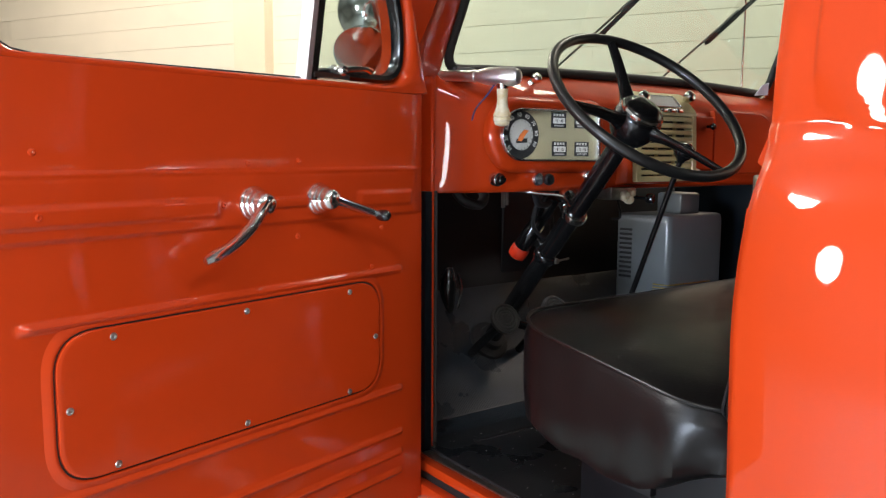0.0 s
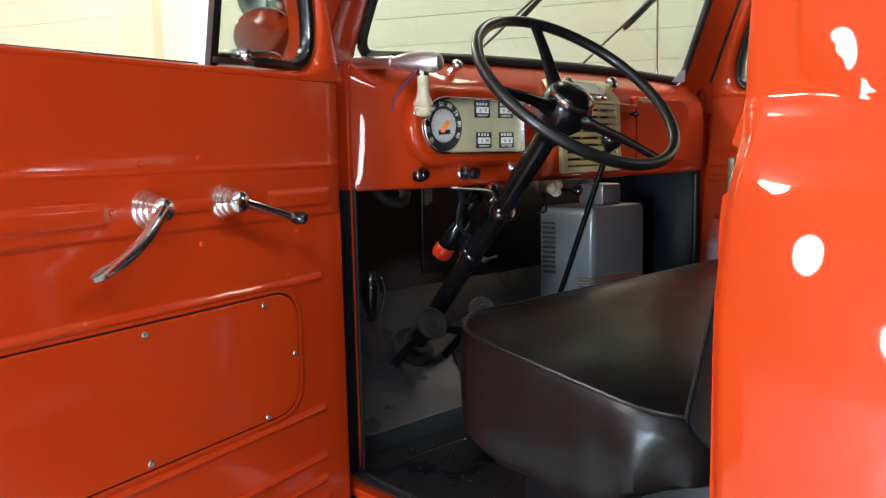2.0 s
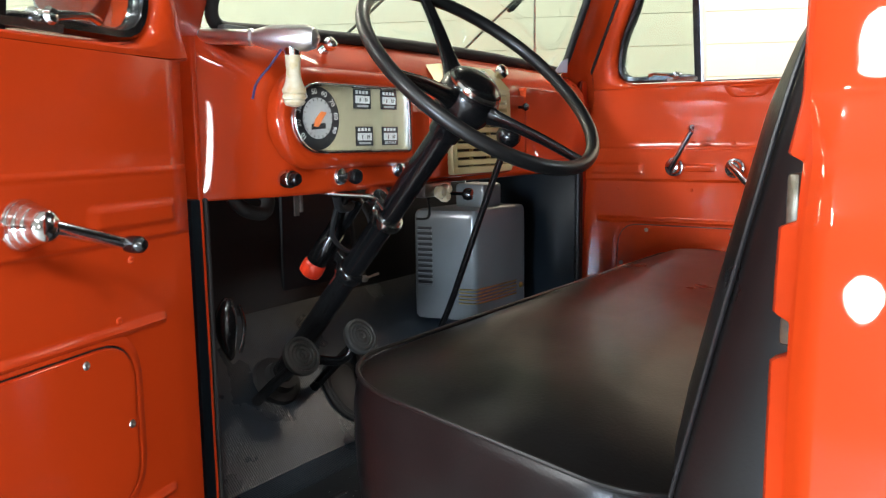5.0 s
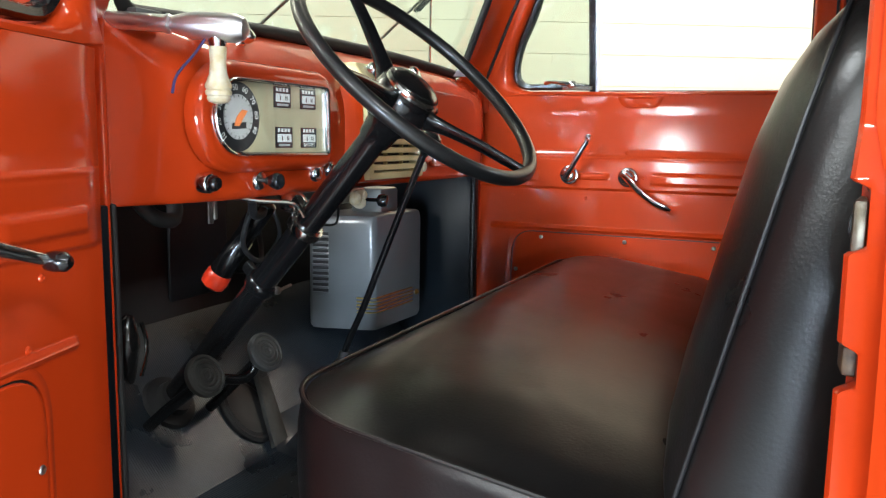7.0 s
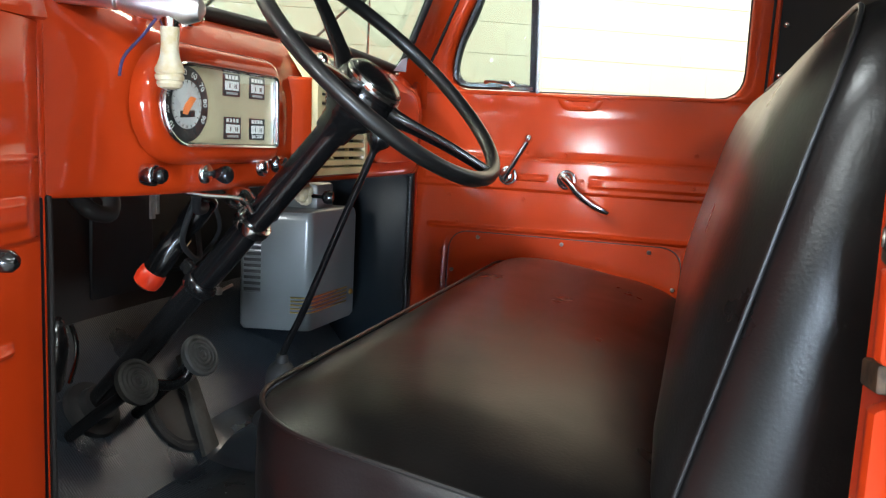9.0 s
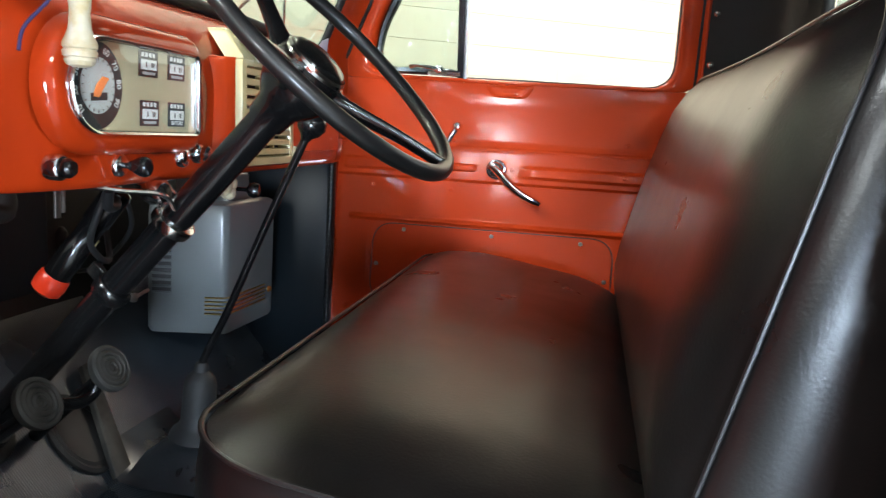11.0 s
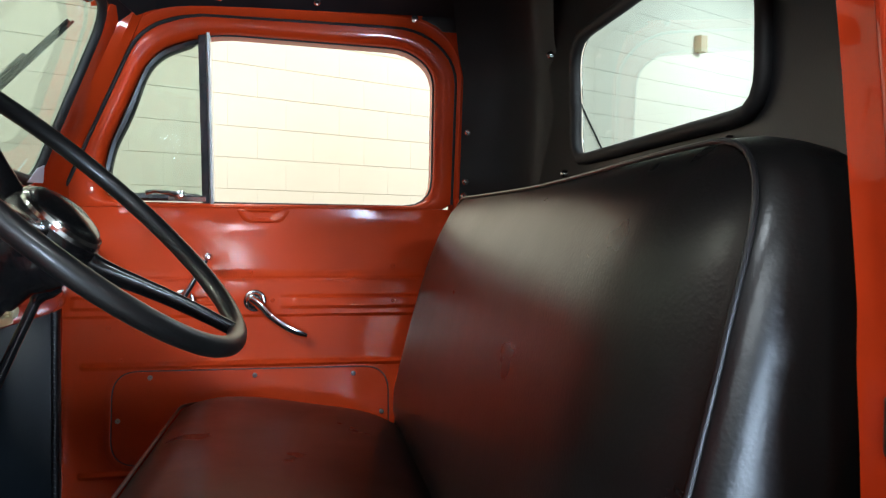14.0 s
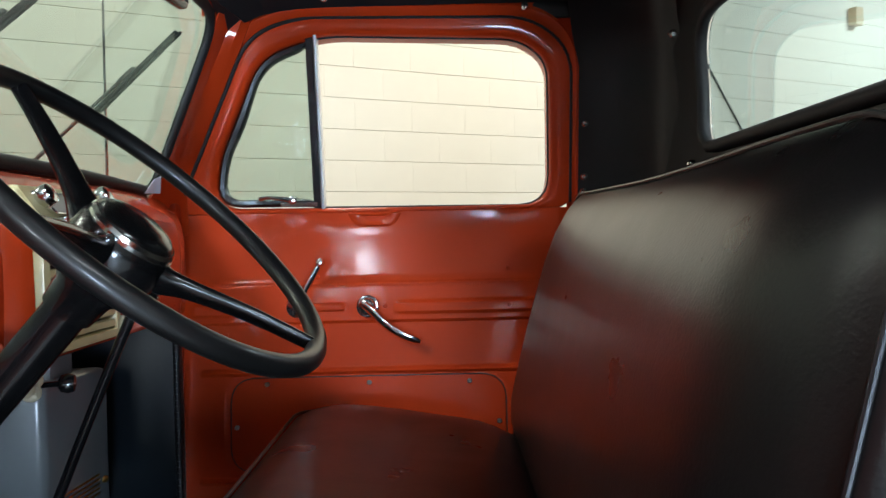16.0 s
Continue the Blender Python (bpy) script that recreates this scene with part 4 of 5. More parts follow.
for gx, gz, word in ((0.268, 1.465, ""), (0.346, 1.465, ""), (0.272, 1.396, ""), (0.348, 1.396, "BATTERY")):
    bm = bmesh.new()
    plate(bm, [Vector((gx + a, gz + b)) for a, b in ((-0.024, -0.018), (0.024, -0.018), (0.024, 0.018), (-0.024, 0.018))], gauge_face, 0.004, 0.006)
    gauge = part("gauge", bm, INK, cluster, "small black gauge with white window")
    bm = bmesh.new()
    plate(bm, [Vector((gx + a, gz + b)) for a, b in ((-0.020, -0.008), (0.020, -0.008), (0.020, 0.006), (-0.020, 0.006))], gauge_face, 0.0055, 0.0066)
    part("gauge_window", bm, WHITE, gauge)
    for k in range(4):
        bm = bmesh.new()
        plate(bm, [Vector((gx - 0.016 + 0.0095 * k + a, gz + 0.0125 + b)) for a, b in ((-0.003, -0.003), (0.003, -0.003), (0.003, 0.003), (-0.003, 0.003))], gauge_face, 0.0055, 0.0066)
        part("scale_mark", bm, WHITE, gauge)
    for a0, a1 in ((-0.0085, -0.0062), (0.0065, 0.0085), (0.0110, 0.0125)):
        bm = bmesh.new()
        plate(bm, [Vector((gx + a, gz + b)) for a, b in ((a0, -0.005), (a1, -0.005), (a1, 0.002), (a0, 0.002))], gauge_face, 0.0063, 0.0072)
        part("pointer", bm, INK, gauge)
    if word:
        text_part("gauge_lettering", word, 0.0085, gauge_face(gx, 0.0066, gz - 0.013), WHITE, gauge)
    else:
        bm = bmesh.new()
        plate(bm, [Vector((gx + a, gz - 0.013 + b)) for a, b in ((-0.016, -0.002), (0.016, -0.002), (0.016, 0.002), (-0.016, 0.002))], gauge_face, 0.0055, 0.0066)
        part("gauge_caption", bm, DIAL, gauge)
bm = bmesh.new()
plate(bm, cluster_outline(-0.003), gauge_face, 0.0125, 0.014)
lens = part("cluster_lens", bm, CLEAR, cluster, "clear flat glass")
lens.visible_shadow = False


# knobs along the lower dash
def knob(name, at, profile, mat, label, category, ferrule=None):
    k = thing(name, label, category)
    bm = bmesh.new()
    lathe(bm, [(0.0165, -0.012), (0.0165, 0.004), (0.0145, 0.007), (0.011, 0.0075), (0.0, 0.0075)], at, BACKWARD, 24)
    part("ferrule", bm, CHROME, k)
    bm = bmesh.new()
    lathe(bm, profile, at, BACKWARD, 24)
    part("knob", bm, mat, k)
    return k


PULL = [(0.004, 0.006), (0.004, 0.016), (0.007, 0.019), (0.0095, 0.026), (0.0135, 0.034), (0.0145, 0.042), (0.0120, 0.047), (0.006, 0.048), (0, 0.047)]
knob("dash_button", Vector((0.082, 0.148, 1.327)), [(0.010, 0.006), (0.0125, 0.010), (0.0125, 0.016), (0.009, 0.021), (0.006, 0.0205), (0, 0.0195)], BLACK, "black push button in a chrome ring on the dash", "dash knob")
knob("choke_knob", Vector((0.207, 0.147, 1.326)), PULL, BLACK, "black pull knob with chrome ferrule on the dash", "dash knob")
knob("ignition_switch", Vector((0.376, 0.143, 1.333)), [(0.011, 0.006), (0.011, 0.009), (0.004, 0.011), (0, 0.011)], CHROME, "chrome ignition lock on the dash", "ignition switch")
knob("throttle_knob", Vector((0.425, 0.142, 1.338)), [(0.009, 0.006), (0.013, 0.012), (0.013, 0.02), (0.009, 0.024), (0, 0.025)], CHROME, "round chrome dash knob beside the column", "dash knob")
knob("wiper_knob", Vector((0.766, 0.140, 1.336)), [(0.005, 0.006), (0.006, 0.016), (0.0115, 0.022), (0.013, 0.030), (0.0115, 0.038), (0.006, 0.041), (0, 0.041)], IVORY, "ivory knob on a chrome ferrule on the dash", "dash knob")
vk = thing("vent_knob", "small chrome knob on top of the dash", "dash knob")
bm = bmesh.new()
lathe(bm, [(0.010, -0.01), (0.010, 0.012), (0.015, 0.016), (0.018, 0.024), (0.015, 0.031), (0, 0.033)], Vector((0.118, 0.20, 1.552)), Vector((0, -0.8, 0.5)), 24)
part("knob", bm, CHROME, vk)

# speaker grille and radio
radio = thing("radio_grille", "cream slatted radio grille with chrome dial above", "radio")
def grille_face(u, w, z):
    return Vector((u - 0.018, 0.118 - w, z + 0.002))


GO = rounded([(0.534, 1.312, 0.008), (0.784, 1.312, 0.008), (0.772, 1.500, 0.008), (0.527, 1.500, 0.008)], 4)
GI = rounded([(0.551, 1.328, 0.004), (0.760, 1.328, 0.004), (0.750, 1.488, 0.004), (0.545, 1.488, 0.004)], 4)
bm = bmesh.new()
rings(bm, [[grille_face(p.x, w, p.y) for p in q] for q, w in ((GO, -0.03), (GO, 0.008), ([a.lerp(b, 0.12) for a, b in zip(GO, GI)], 0.013), ([a.lerp(b, 0.9) for a, b in zip(GO, GI)], 0.015), (GI, 0.012), (GI, -0.02))])
part("grille_frame", bm, CREAM, radio)
bm = bmesh.new()
boss_mid = Vector((0.655, 1.405))
def grown(g):
    return [p + Vector((g * (1 if p.x > boss_mid.x else -1), 0.0 if p.y > boss_mid.y else -0.25 * g)) for p in GO]


rings(bm, [[grille_face(p.x, w, p.y) for p in grown(g)] for g, w in ((0.036, -0.034), (0.030, -0.023), (0.020, -0.010), (0.012, -0.001), (0.003, 0.002), (0.0005, 0.0))])
part("grille_surround", bm, PAINT, dash)
bm = bmesh.new()
plate(bm, GI, grille_face, -0.016, -0.012)
part("grille_backing", bm, INK, radio)
for k in range(9):
    z = 1.337 + 0.0178 * k
    bm = bmesh.new()
    rings(bm, [[grille_face(x, w, z + h) for w, h in ((-0.010, -0.001), (0.010, -0.006), (0.014, -0.004), (0.014, 0.005), (0.010, 0.007), (-0.010, 0.004))] for x in (0.546, 0.605, 0.652, 0.756)], True, (True, True))
    part("slat", bm, CREAM, radio)
for x in (0.618, 0.690):
    bm = bmesh.new()
    box(bm, (x - 0.018, 0.112, 1.33), (x - 0.013, 0.120, 1.486))
    part("rib", bm, CREAM, radio)
bm = bmesh.new()
head = rounded([(0.527, 1.500, 0.004), (0.772, 1.500, 0.004), (0.752, 1.552, 0.01), (0.532, 1.552, 0.01)], 4)
rings(bm, [[Vector((p.x - 0.018, 0.118 - w + 0.9 * max(0, p.y - 1.51), p.y)) for p in q] for q, w in ((head, -0.02), (head, 0.010), ([a.lerp(Vector((0.63, 1.528)), 0.03) for a in head], 0.014))], True, (True, True))
part("radio_surround", bm, CREAM, radio)
bm = bmesh.new()
win = rounded([(0.560, 1.512, 0.006), (0.705, 1.512, 0.006), (0.700, 1.545, 0.006), (0.560, 1.545, 0.006)], 4)
rings(bm, [[Vector((p.x - 0.018, 0.118 - w + 0.9 * max(0, p.y - 1.51), p.y)) for p in q] for q, w in ((win, 0.012), (win, 0.020), ([a.lerp(Vector((0.63, 1.528)), 0.10) for a in win], 0.021), ([a.lerp(Vector((0.63, 1.528)), 0.12) for a in win], 0.016))], True, (True, True))
part("radio_dial", bm, CHROME, radio, "chrome framed radio dial")
bm = bmesh.new()
inner = [a.lerp(Vector((0.63, 1.528)), 0.14) for a in win]
rings(bm, [[Vector((p.x - 0.018, 0.118 - w + 0.9 * max(0, p.y - 1.51), p.y)) for p in inner] for w in (0.016, 0.019)], True, (True, True))
part("dial_glass", bm, DIAL, radio)
for x, z in ((0.548, 1.524), (0.735, 1.532)):
    bm = bmesh.new()
    lathe(bm, [(0.008, 0), (0.008, 0.014), (0.015, 0.017), (0.0165, 0.026), (0.0145, 0.034), (0.006, 0.037), (0, 0.037)], Vector((x - 0.004, 0.135, z)), Vector((0, -0.85, 0.5)), 24)
    part("radio_knob", bm, CHROME, radio, "round chrome radio knob")
for k in range(4):
    bm = bmesh.new()
    box(bm, (0.557 + 0.032 * k, 0.090, 1.497), (0.582 + 0.032 * k, 0.108, 1.508), 0.003)
    part("push_button", bm, CHROME, radio)

# ash tray and glove box lid
ash = thing("ash_tray", "small orange-red dash drawer with black knob", "ash tray")
bm = bmesh.new()
plate(bm, rounded([(0.792, 1.345, 0.004), (0.868, 1.345, 0.004), (0.864, 1.494, 0.004), (0.788, 1.494, 0.004)], 3), dash_face, -0.01, 0.0115, 0.002)
part("drawer_front", bm, PAINT, ash)
bm = bmesh.new()
lathe(bm, [(0.004, 0), (0.004, 0.012), (0.008, 0.015), (0.010, 0.021), (0.007, 0.027), (0, 0.028)], dash_face(0.838, 0.010, 1.466), BACKWARD, 16)
part("knob", bm, BLACK, ash)
glove = thing("glove_box", "orange-red glove box lid with rounded upper corner", "glove box")
bm = bmesh.new()
lid = rounded([(0.878, 1.332, 0.01), (1.150, 1.332, 0.02), (1.165, 1.505, 0.06), (0.876, 1.512, 0.01)], 6)
rings(bm, [[dash_point(p.x, Vector((0, 0.142 - w, p.y))) for p in q] for q, w in ((lid, -0.03), (lid, 0.005), ([a.lerp(Vector((1.01, 1.42)), 0.02) for a in lid], 0.0085), ([a.lerp(Vector((1.01, 1.42)), 0.4) for a in lid], 0.0095))], True, (True, True))
part("lid", bm, PAINT, glove)

# spotlight handle at the screen pillar, with its wire
spot = thing("spotlight", "chrome pillar spotlight with ivory inside grip and blue wire", "spotlight")
p0, p1 = Vector((-0.012, 0.232, 1.566)), Vector((0.062, 0.055, 1.555))
dv = p1 - p0
bm = bmesh.new()
lathe(bm, [(0.013, -0.03), (0.013, 0.075), (0.0145, 0.078), (0.0145, 0.082), (0.012, 0.085), (0.016, 0.10), (0.020, 0.118), (0.021, 0.15), (0.021, 0.178), (0.016, 0.192), (0.006, 0.198), (0, 0.199)], p0, dv, 28)
part("arm", bm, ALLOY, spot)
gp = p0 + dv.normalized() * 0.152
bm = bmesh.new()
lathe(bm, [(0.015, 0.0), (0.014, 0.024), (0.011, 0.030), (0.011, 0.034), (0.0, 0.034)], gp, Vector((0.02, 0.02, -1)), 24)
part("grip_socket", bm, CHROME, spot)
bm = bmesh.new()
lathe(bm, [(0.011, 0.022), (0.0125, 0.028), (0.0125, 0.036), (0.0115, 0.05), (0.013, 0.066), (0.0165, 0.076), (0.0195, 0.082), (0.0195, 0.087), (0.0175, 0.089), (0.0195, 0.092), (0.019, 0.097), (0.0165, 0.0985), (0.0175, 0.102), (0.015, 0.107), (0.006, 0.110), (0, 0.110)], gp, Vector((0.02, 0.02, -1)), 28)
part("grip", bm, IVORY, spot, "ivory plastic grip with turned rings")
wire_blue = material("blue_wire", (0.045, 0.035, 0.11), 0.5, var=0.1, scale=50)
bm = bmesh.new()
tube(bm, smooth_path([(0.035, 0.105, 1.540), (0.020, 0.115, 1.515), (0.000, 0.128, 1.486), (-0.012, 0.126, 1.460)], 6), 0.0021, 8)
part("wire", bm, wire_blue, spot, "thin blue wire")

# its lamp outside the pillar
sc = Vector((-0.125, 0.370, 1.718))
bm = bmesh.new()
lathe(bm, [(0.0, -0.075), (0.03, -0.070), (0.055, -0.052), (0.070, -0.022), (0.074, 0.010), (0.078, 0.014), (0.079, 0.022), (0.076, 0.028), (0.0, 0.030)], sc, Vector((0.1, 0.9, 0.4)), 36)
part("shell", bm, CHROME, spot)
bm = bmesh.new()
tube(bm, smooth_path([sc + Vector((0.03, -0.02, -0.05)), sc + Vector((0.065, -0.03, -0.07)), Vector((-0.05, 0.30, 1.58))], 5), 0.010, 12)
part("bracket", bm, CHROME, spot)


# column fittings: clamp, bracket, torch, under-dash controls
CD = -W_N
clamp = thing("column_clamp", "chrome clamp ring round the steering column", "clamp")
bm = bmesh.new()
lathe(bm, [(0.028, 0), (0.033, 0.002), (0.034, 0.010), (0.033, 0.018), (0.028, 0.02)], W_C + CD * 0.345, CD, 28)
part("ring", bm, CHROME, clamp)
bm = bmesh.new()
tube(bm, smooth_path([(0.268, 0.095, 1.262), (0.250, 0.105, 1.285), (0.215, 0.150, 1.290), (0.19, 0.19, 1.296)], 5), 0.004, 8)
tube(bm, smooth_path([(0.295, 0.100, 1.250), (0.325, 0.115, 1.268), (0.335, 0.15, 1.296)], 5), 0.004, 8)
part("stay", bm, CHROME, clamp)
sleeve = thing("lower_column_sleeve", "black bolted sleeve on the lower steering column", "bracket")
bm = bmesh.new()
lathe(bm, [(0.028, 0), (0.031, 0.004), (0.031, 0.022), (0.028, 0.026)], W_C + CD * 0.50, CD, 24)
box(bm, (-0.006, 0.028, -0.012), (0.006, 0.052, 0.012), 0.002, 1, axis_frame(W_C + CD * 0.513, CD))
part("collar", bm, BLACK, sleeve)
bm = bmesh.new()
c1 = W_C + CD * 0.513
tube(bm, [c1 + Vector((0.012, -0.03, -0.012)), c1 + Vector((0.055, -0.028, -0.008))], 0.003, 8)
lathe(bm, [(0.008, 0), (0.008, 0.006), (0.004, 0.008), (0, 0.008)], c1 + Vector((0.012, -0.026, -0.012)), Vector((-0.2, -1, 0)), 6)
part("bolt", bm, STEEL, sleeve)
torch = thing("torch", "black torch with red end clipped beside the steering column", "torch")
t0, t1 = Vector((0.334, 0.236, 1.262)), Vector((0.309, 0.342, 1.108))
tv = t1 - t0
bm = bmesh.new()
lathe(bm, [(0.014, -0.02), (0.021, -0.016), (0.0225, -0.01), (0.0225, 0.045), (0.0195, 0.049), (0.0195, 0.088), (0.0215, 0.092), (0.0222, 0.152), (0.020, 0.156)], t0, tv, 24)
part("barrel", bm, BLACK, torch)
bm = bmesh.new()
lathe(bm, [(0.0222, 0.153), (0.0245, 0.157), (0.0258, 0.172), (0.0240, 0.184), (0.016, 0.190), (0, 0.191)], t0, tv, 24)
part("end_cap", bm, REDLENS, torch, "red plastic end cap")
bm = bmesh.new()
tm = axis_frame(t0 + tv.normalized() * 0.082, tv)
box(bm, (-0.0225, -0.008, -0.010), (-0.0185, 0.008, 0.010), 0.001, 1, tm @ Matrix.Rotation(radians(35), 4, "Z"))
part("paper_tag", bm, CREAM, torch)

sw = thing("heater_switch", "under-dash switch with white knob and chrome bracket", "switch")
bm = bmesh.new()
box(bm, (0.455, 0.135, 1.268), (0.555, 0.20, 1.300), 0.008)
part("bracket", bm, STEEL, sw)
bm = bmesh.new()
for x, z, r in ((0.500, 1.278, 0.014), (0.516, 1.268, 0.012), (0.522, 1.284, 0.011)):
    lathe(bm, [(r * 0.5, -0.01), (r, 0.0), (r * 1.05, 0.010), (r * 0.7, 0.017), (0, 0.019)], Vector((x, 0.135, z)), BACKWARD, 14)
part("white_knob", bm, IVORY, sw)
bm = bmesh.new()
tube(bm, [Vector((0.53, 0.14, 1.274)), Vector((0.575, 0.112, 1.270))], 0.004, 8)
lathe(bm, [(0.006, -0.004), (0.012, 0.0), (0.0145, 0.009), (0.012, 0.018), (0, 0.021)], Vector((0.572, 0.115, 1.270)), Vector((0.3, -1, -0.05)), 18)
part("black_knob", bm, BLACK, sw)
bh = thing("brake_release", "chrome release handle under the dash", "handle")
bm = bmesh.new()
lathe(bm, [(0.016, -0.01), (0.019, 0.0), (0.019, 0.016), (0.014, 0.024), (0, 0.026)], Vector((0.303, 0.150, 1.281)), Vector((-0.3, -1, 0.1)), 20)
tube(bm, [Vector((0.31, 0.15, 1.28)), Vector((0.35, 0.20, 1.285))], 0.008, 10)
part("handle", bm, CHROME, bh)
keys = thing("hanging_tag", "small steel clip hanging under the dash", "clip")
bm = bmesh.new()
box(bm, (0.128, 0.186, 1.256), (0.139, 0.190, 1.296), 0.001)
box(bm, (0.143, 0.187, 1.262), (0.150, 0.191, 1.296), 0.001)
part("clip", bm, STEEL, keys)
hoses = thing("underdash_hose", "black rubber hose and wiring under the dash", "hose")
for path, r in (([(0.03, 0.24, 1.296), (0.05, 0.23, 1.272), (0.10, 0.24, 1.262), (0.14, 0.27, 1.28), (0.15, 0.30, 1.30)], 0.013), ([(0.22, 0.17, 1.29), (0.25, 0.19, 1.262), (0.30, 0.21, 1.258), (0.34, 0.24, 1.27), (0.40, 0.30, 1.29)], 0.008),
                ([(0.34, 0.22, 1.27), (0.42, 0.26, 1.20), (0.47, 0.36, 1.12), (0.50, 0.45, 1.10)], 0.004), ([(0.55, 0.2, 1.27), (0.62, 0.25, 1.21), (0.64, 0.30, 1.20)], 0.003), ([(0.26, 0.2, 1.28), (0.28, 0.24, 1.20), (0.36, 0.26, 1.16), (0.40, 0.3, 1.24)], 0.005)):
    bm = bmesh.new()
    tube(bm, smooth_path(path, 6), r, 10)
    part("hose", bm, RUBBER, hoses)

latch = thing("seat_latch", "small steel latch under the bench seat edge", "latch")
bm = bmesh.new()
tube(bm, smooth_path([(-0.052, -0.385, 0.85), (-0.060, -0.39, 0.826), (-0.060, -0.402, 0.818), (-0.056, -0.414, 0.826), (-0.048, -0.42, 0.85)], 5), 0.0026, 8)
part("loop", bm, STEEL, latch)
bm = bmesh.new()
box(bm, (-0.058, -0.445, 0.80), (-0.040, -0.355, 0.86), 0.004)
part("bracket", bm, LINER, latch)
rng = random.Random(5)
bm = bmesh.new()
for _ in range(110):
    x, y, r = rng.uniform(-0.06, 0.42), rng.uniform(-0.30, 0.33), rng.uniform(0.0008, 0.0026)
    turn0 = rng.uniform(0, 6.28)
    rings(bm, [[Vector((x + r * q * math.cos(turn0 + 1.26 * k), y + r * q * (0.6 + 0.4 * (k % 2)) * math.sin(turn0 + 1.26 * k), F + h)) for k in range(5)] for q, h in ((1.0, -0.0005), (0.8, 0.0011))], True, (False, True))
tagged(part("floor_grit", bm, DIAL), "pale grit scattered on the rubber floor mat", "grit", kind="stuff")

# pedals
def pedal(name, at, label, arm_to):
    p = thing(name, label, "pedal")
    n = Vector((-0.10, -0.86, 0.50)).normalized()
    bm = bmesh.new()
    prof = [(0.040, -0.010), (0.042, -0.004), (0.042, 0.004)]
    for r in (0.038, 0.029, 0.020, 0.011):
        prof += [(r + 0.002, 0.006), (r, 0.008), (r - 0.003, 0.008), (r - 0.005, 0.0045)]
    prof += [(0.004, 0.0045), (0, 0.007)]
    lathe(bm, prof, at, n, 32)
    part("rubber_pad", bm, PADRUBBER, p, "grey ribbed rubber pad")
    bm = bmesh.new()
    tube(bm, smooth_path([at - n * 0.006, at - n * 0.03 + Vector((0, 0, -0.01)), Vector(at).lerp(Vector(arm_to), 0.6), Vector(arm_to)], 5), 0.012, 10)
    part("arm", bm, BLACK, p)
    return p


PADRUBBER = material("grey_rubber", (0.036, 0.035, 0.032), 0.7, var=0.35, scale=40, bump=0.25, bump_scale=300)
pedal("clutch_pedal", Vector((0.246, 0.307, 0.948)), "round grey rubber clutch pedal beside the column", (0.25, 0.46, 0.82))
pedal("brake_pedal", Vector((0.420, 0.298, 0.954)), "round grey rubber brake pedal", (0.42, 0.45, 0.81))
bk = thing("brake_arm_plate", "black cross bar linking the pedals", "pedal linkage")
bm = bmesh.new()
tube(bm, smooth_path([(0.33, 0.345, 0.915), (0.37, 0.325, 0.905), (0.395, 0.315, 0.915), (0.40, 0.31, 0.935)], 5), 0.011, 10)
part("cross_bar", bm, BLACK, bk)
gas = thing("accelerator_pedal", "long grey rubber accelerator plate on the toe board", "pedal")
g0, g1 = Vector((0.618, 0.484, 0.884)), Vector((0.534, 0.348, 0.706))
gd = (g1 - g0).normalized()
gside = Vector((1, 0.15, 0)).normalized()
gup = gside.cross(gd).normalized()
if gup.z < 0:
    gup = -gup
bm = bmesh.new()
L = (g1 - g0).length
rings(bm, [[g0 + gd * (L * s) + gside * (0.020 + 0.012 * s) * a + gup * b for a, b in ((-1, -0.006), (1, -0.006), (1, 0.004), (0.85, 0.007), (-0.85, 0.007), (-1, 0.004))] for s in (0, 0.1, 0.4, 0.7, 0.95, 1.0)], True, (True, True))
part("plate", bm, PADRUBBER, gas)
for k in range(5):
    bm = bmesh.new()
    o = gside * (-0.014 + 0.007 * k)
    tube(bm, [g0 + gd * 0.01 + o + gup * 0.007, g0 + gd * 0.075 + o + gup * 0.007, ], 0.002, 6)
    part("rib", bm, PADRUBBER, gas)
boot_m = axis_frame(Vector((0.515, 0.428, toe(0.428) + 0.003)), Vector((0, -0.766, 0.643)))
dark = thing("pedal_boot", "black oval rubber boot on the toe board", "pedal boot")
bm = bmesh.new()
rings(bm, [[boot_m @ Vector((0.072 * r * math.cos(q), 0.090 * r * math.sin(q), h)) for q in (2 * math.pi * k / 32 for k in range(32))] for r, h in ((1.0, 0.0), (0.98, 0.006), (0.90, 0.010), (0.82, 0.007), (0.74, 0.010), (0.66, 0.007), (0.3, 0.008))], True, (True, True))
part("boot_cover", bm, RUBBER, dark)
vent = thing("cowl_vent_lever", "black oval lever with chrome edge beside the kick panel", "lever")
bm = bmesh.new()
tube(bm, smooth_path([(0.056, 0.298, 1.105), (0.052, 0.300, 1.075), (0.054, 0.304, 1.035), (0.066, 0.310, 0.985)], 6), [0.006 + 0.016 * math.sin(math.pi * k / 18) for k in range(19)], 12)
part("lever_body", bm, BLACK, vent)
bm = bmesh.new()
tube(bm, smooth_path([(0.072, 0.288, 1.090), (0.080, 0.286, 1.06), (0.083, 0.290, 1.03), (0.080, 0.300, 0.995)], 6), 0.004, 8)
part("chrome_edge", bm, CHROME, vent)

# gear lever
gear = thing("gear_lever", "tall black floor gear lever with round knob and rubber boot", "gear lever")
k0 = Vector((0.563, -0.004, 1.394))
b0 = Vector((0.608, 0.222, 0.915))
bm = bmesh.new()
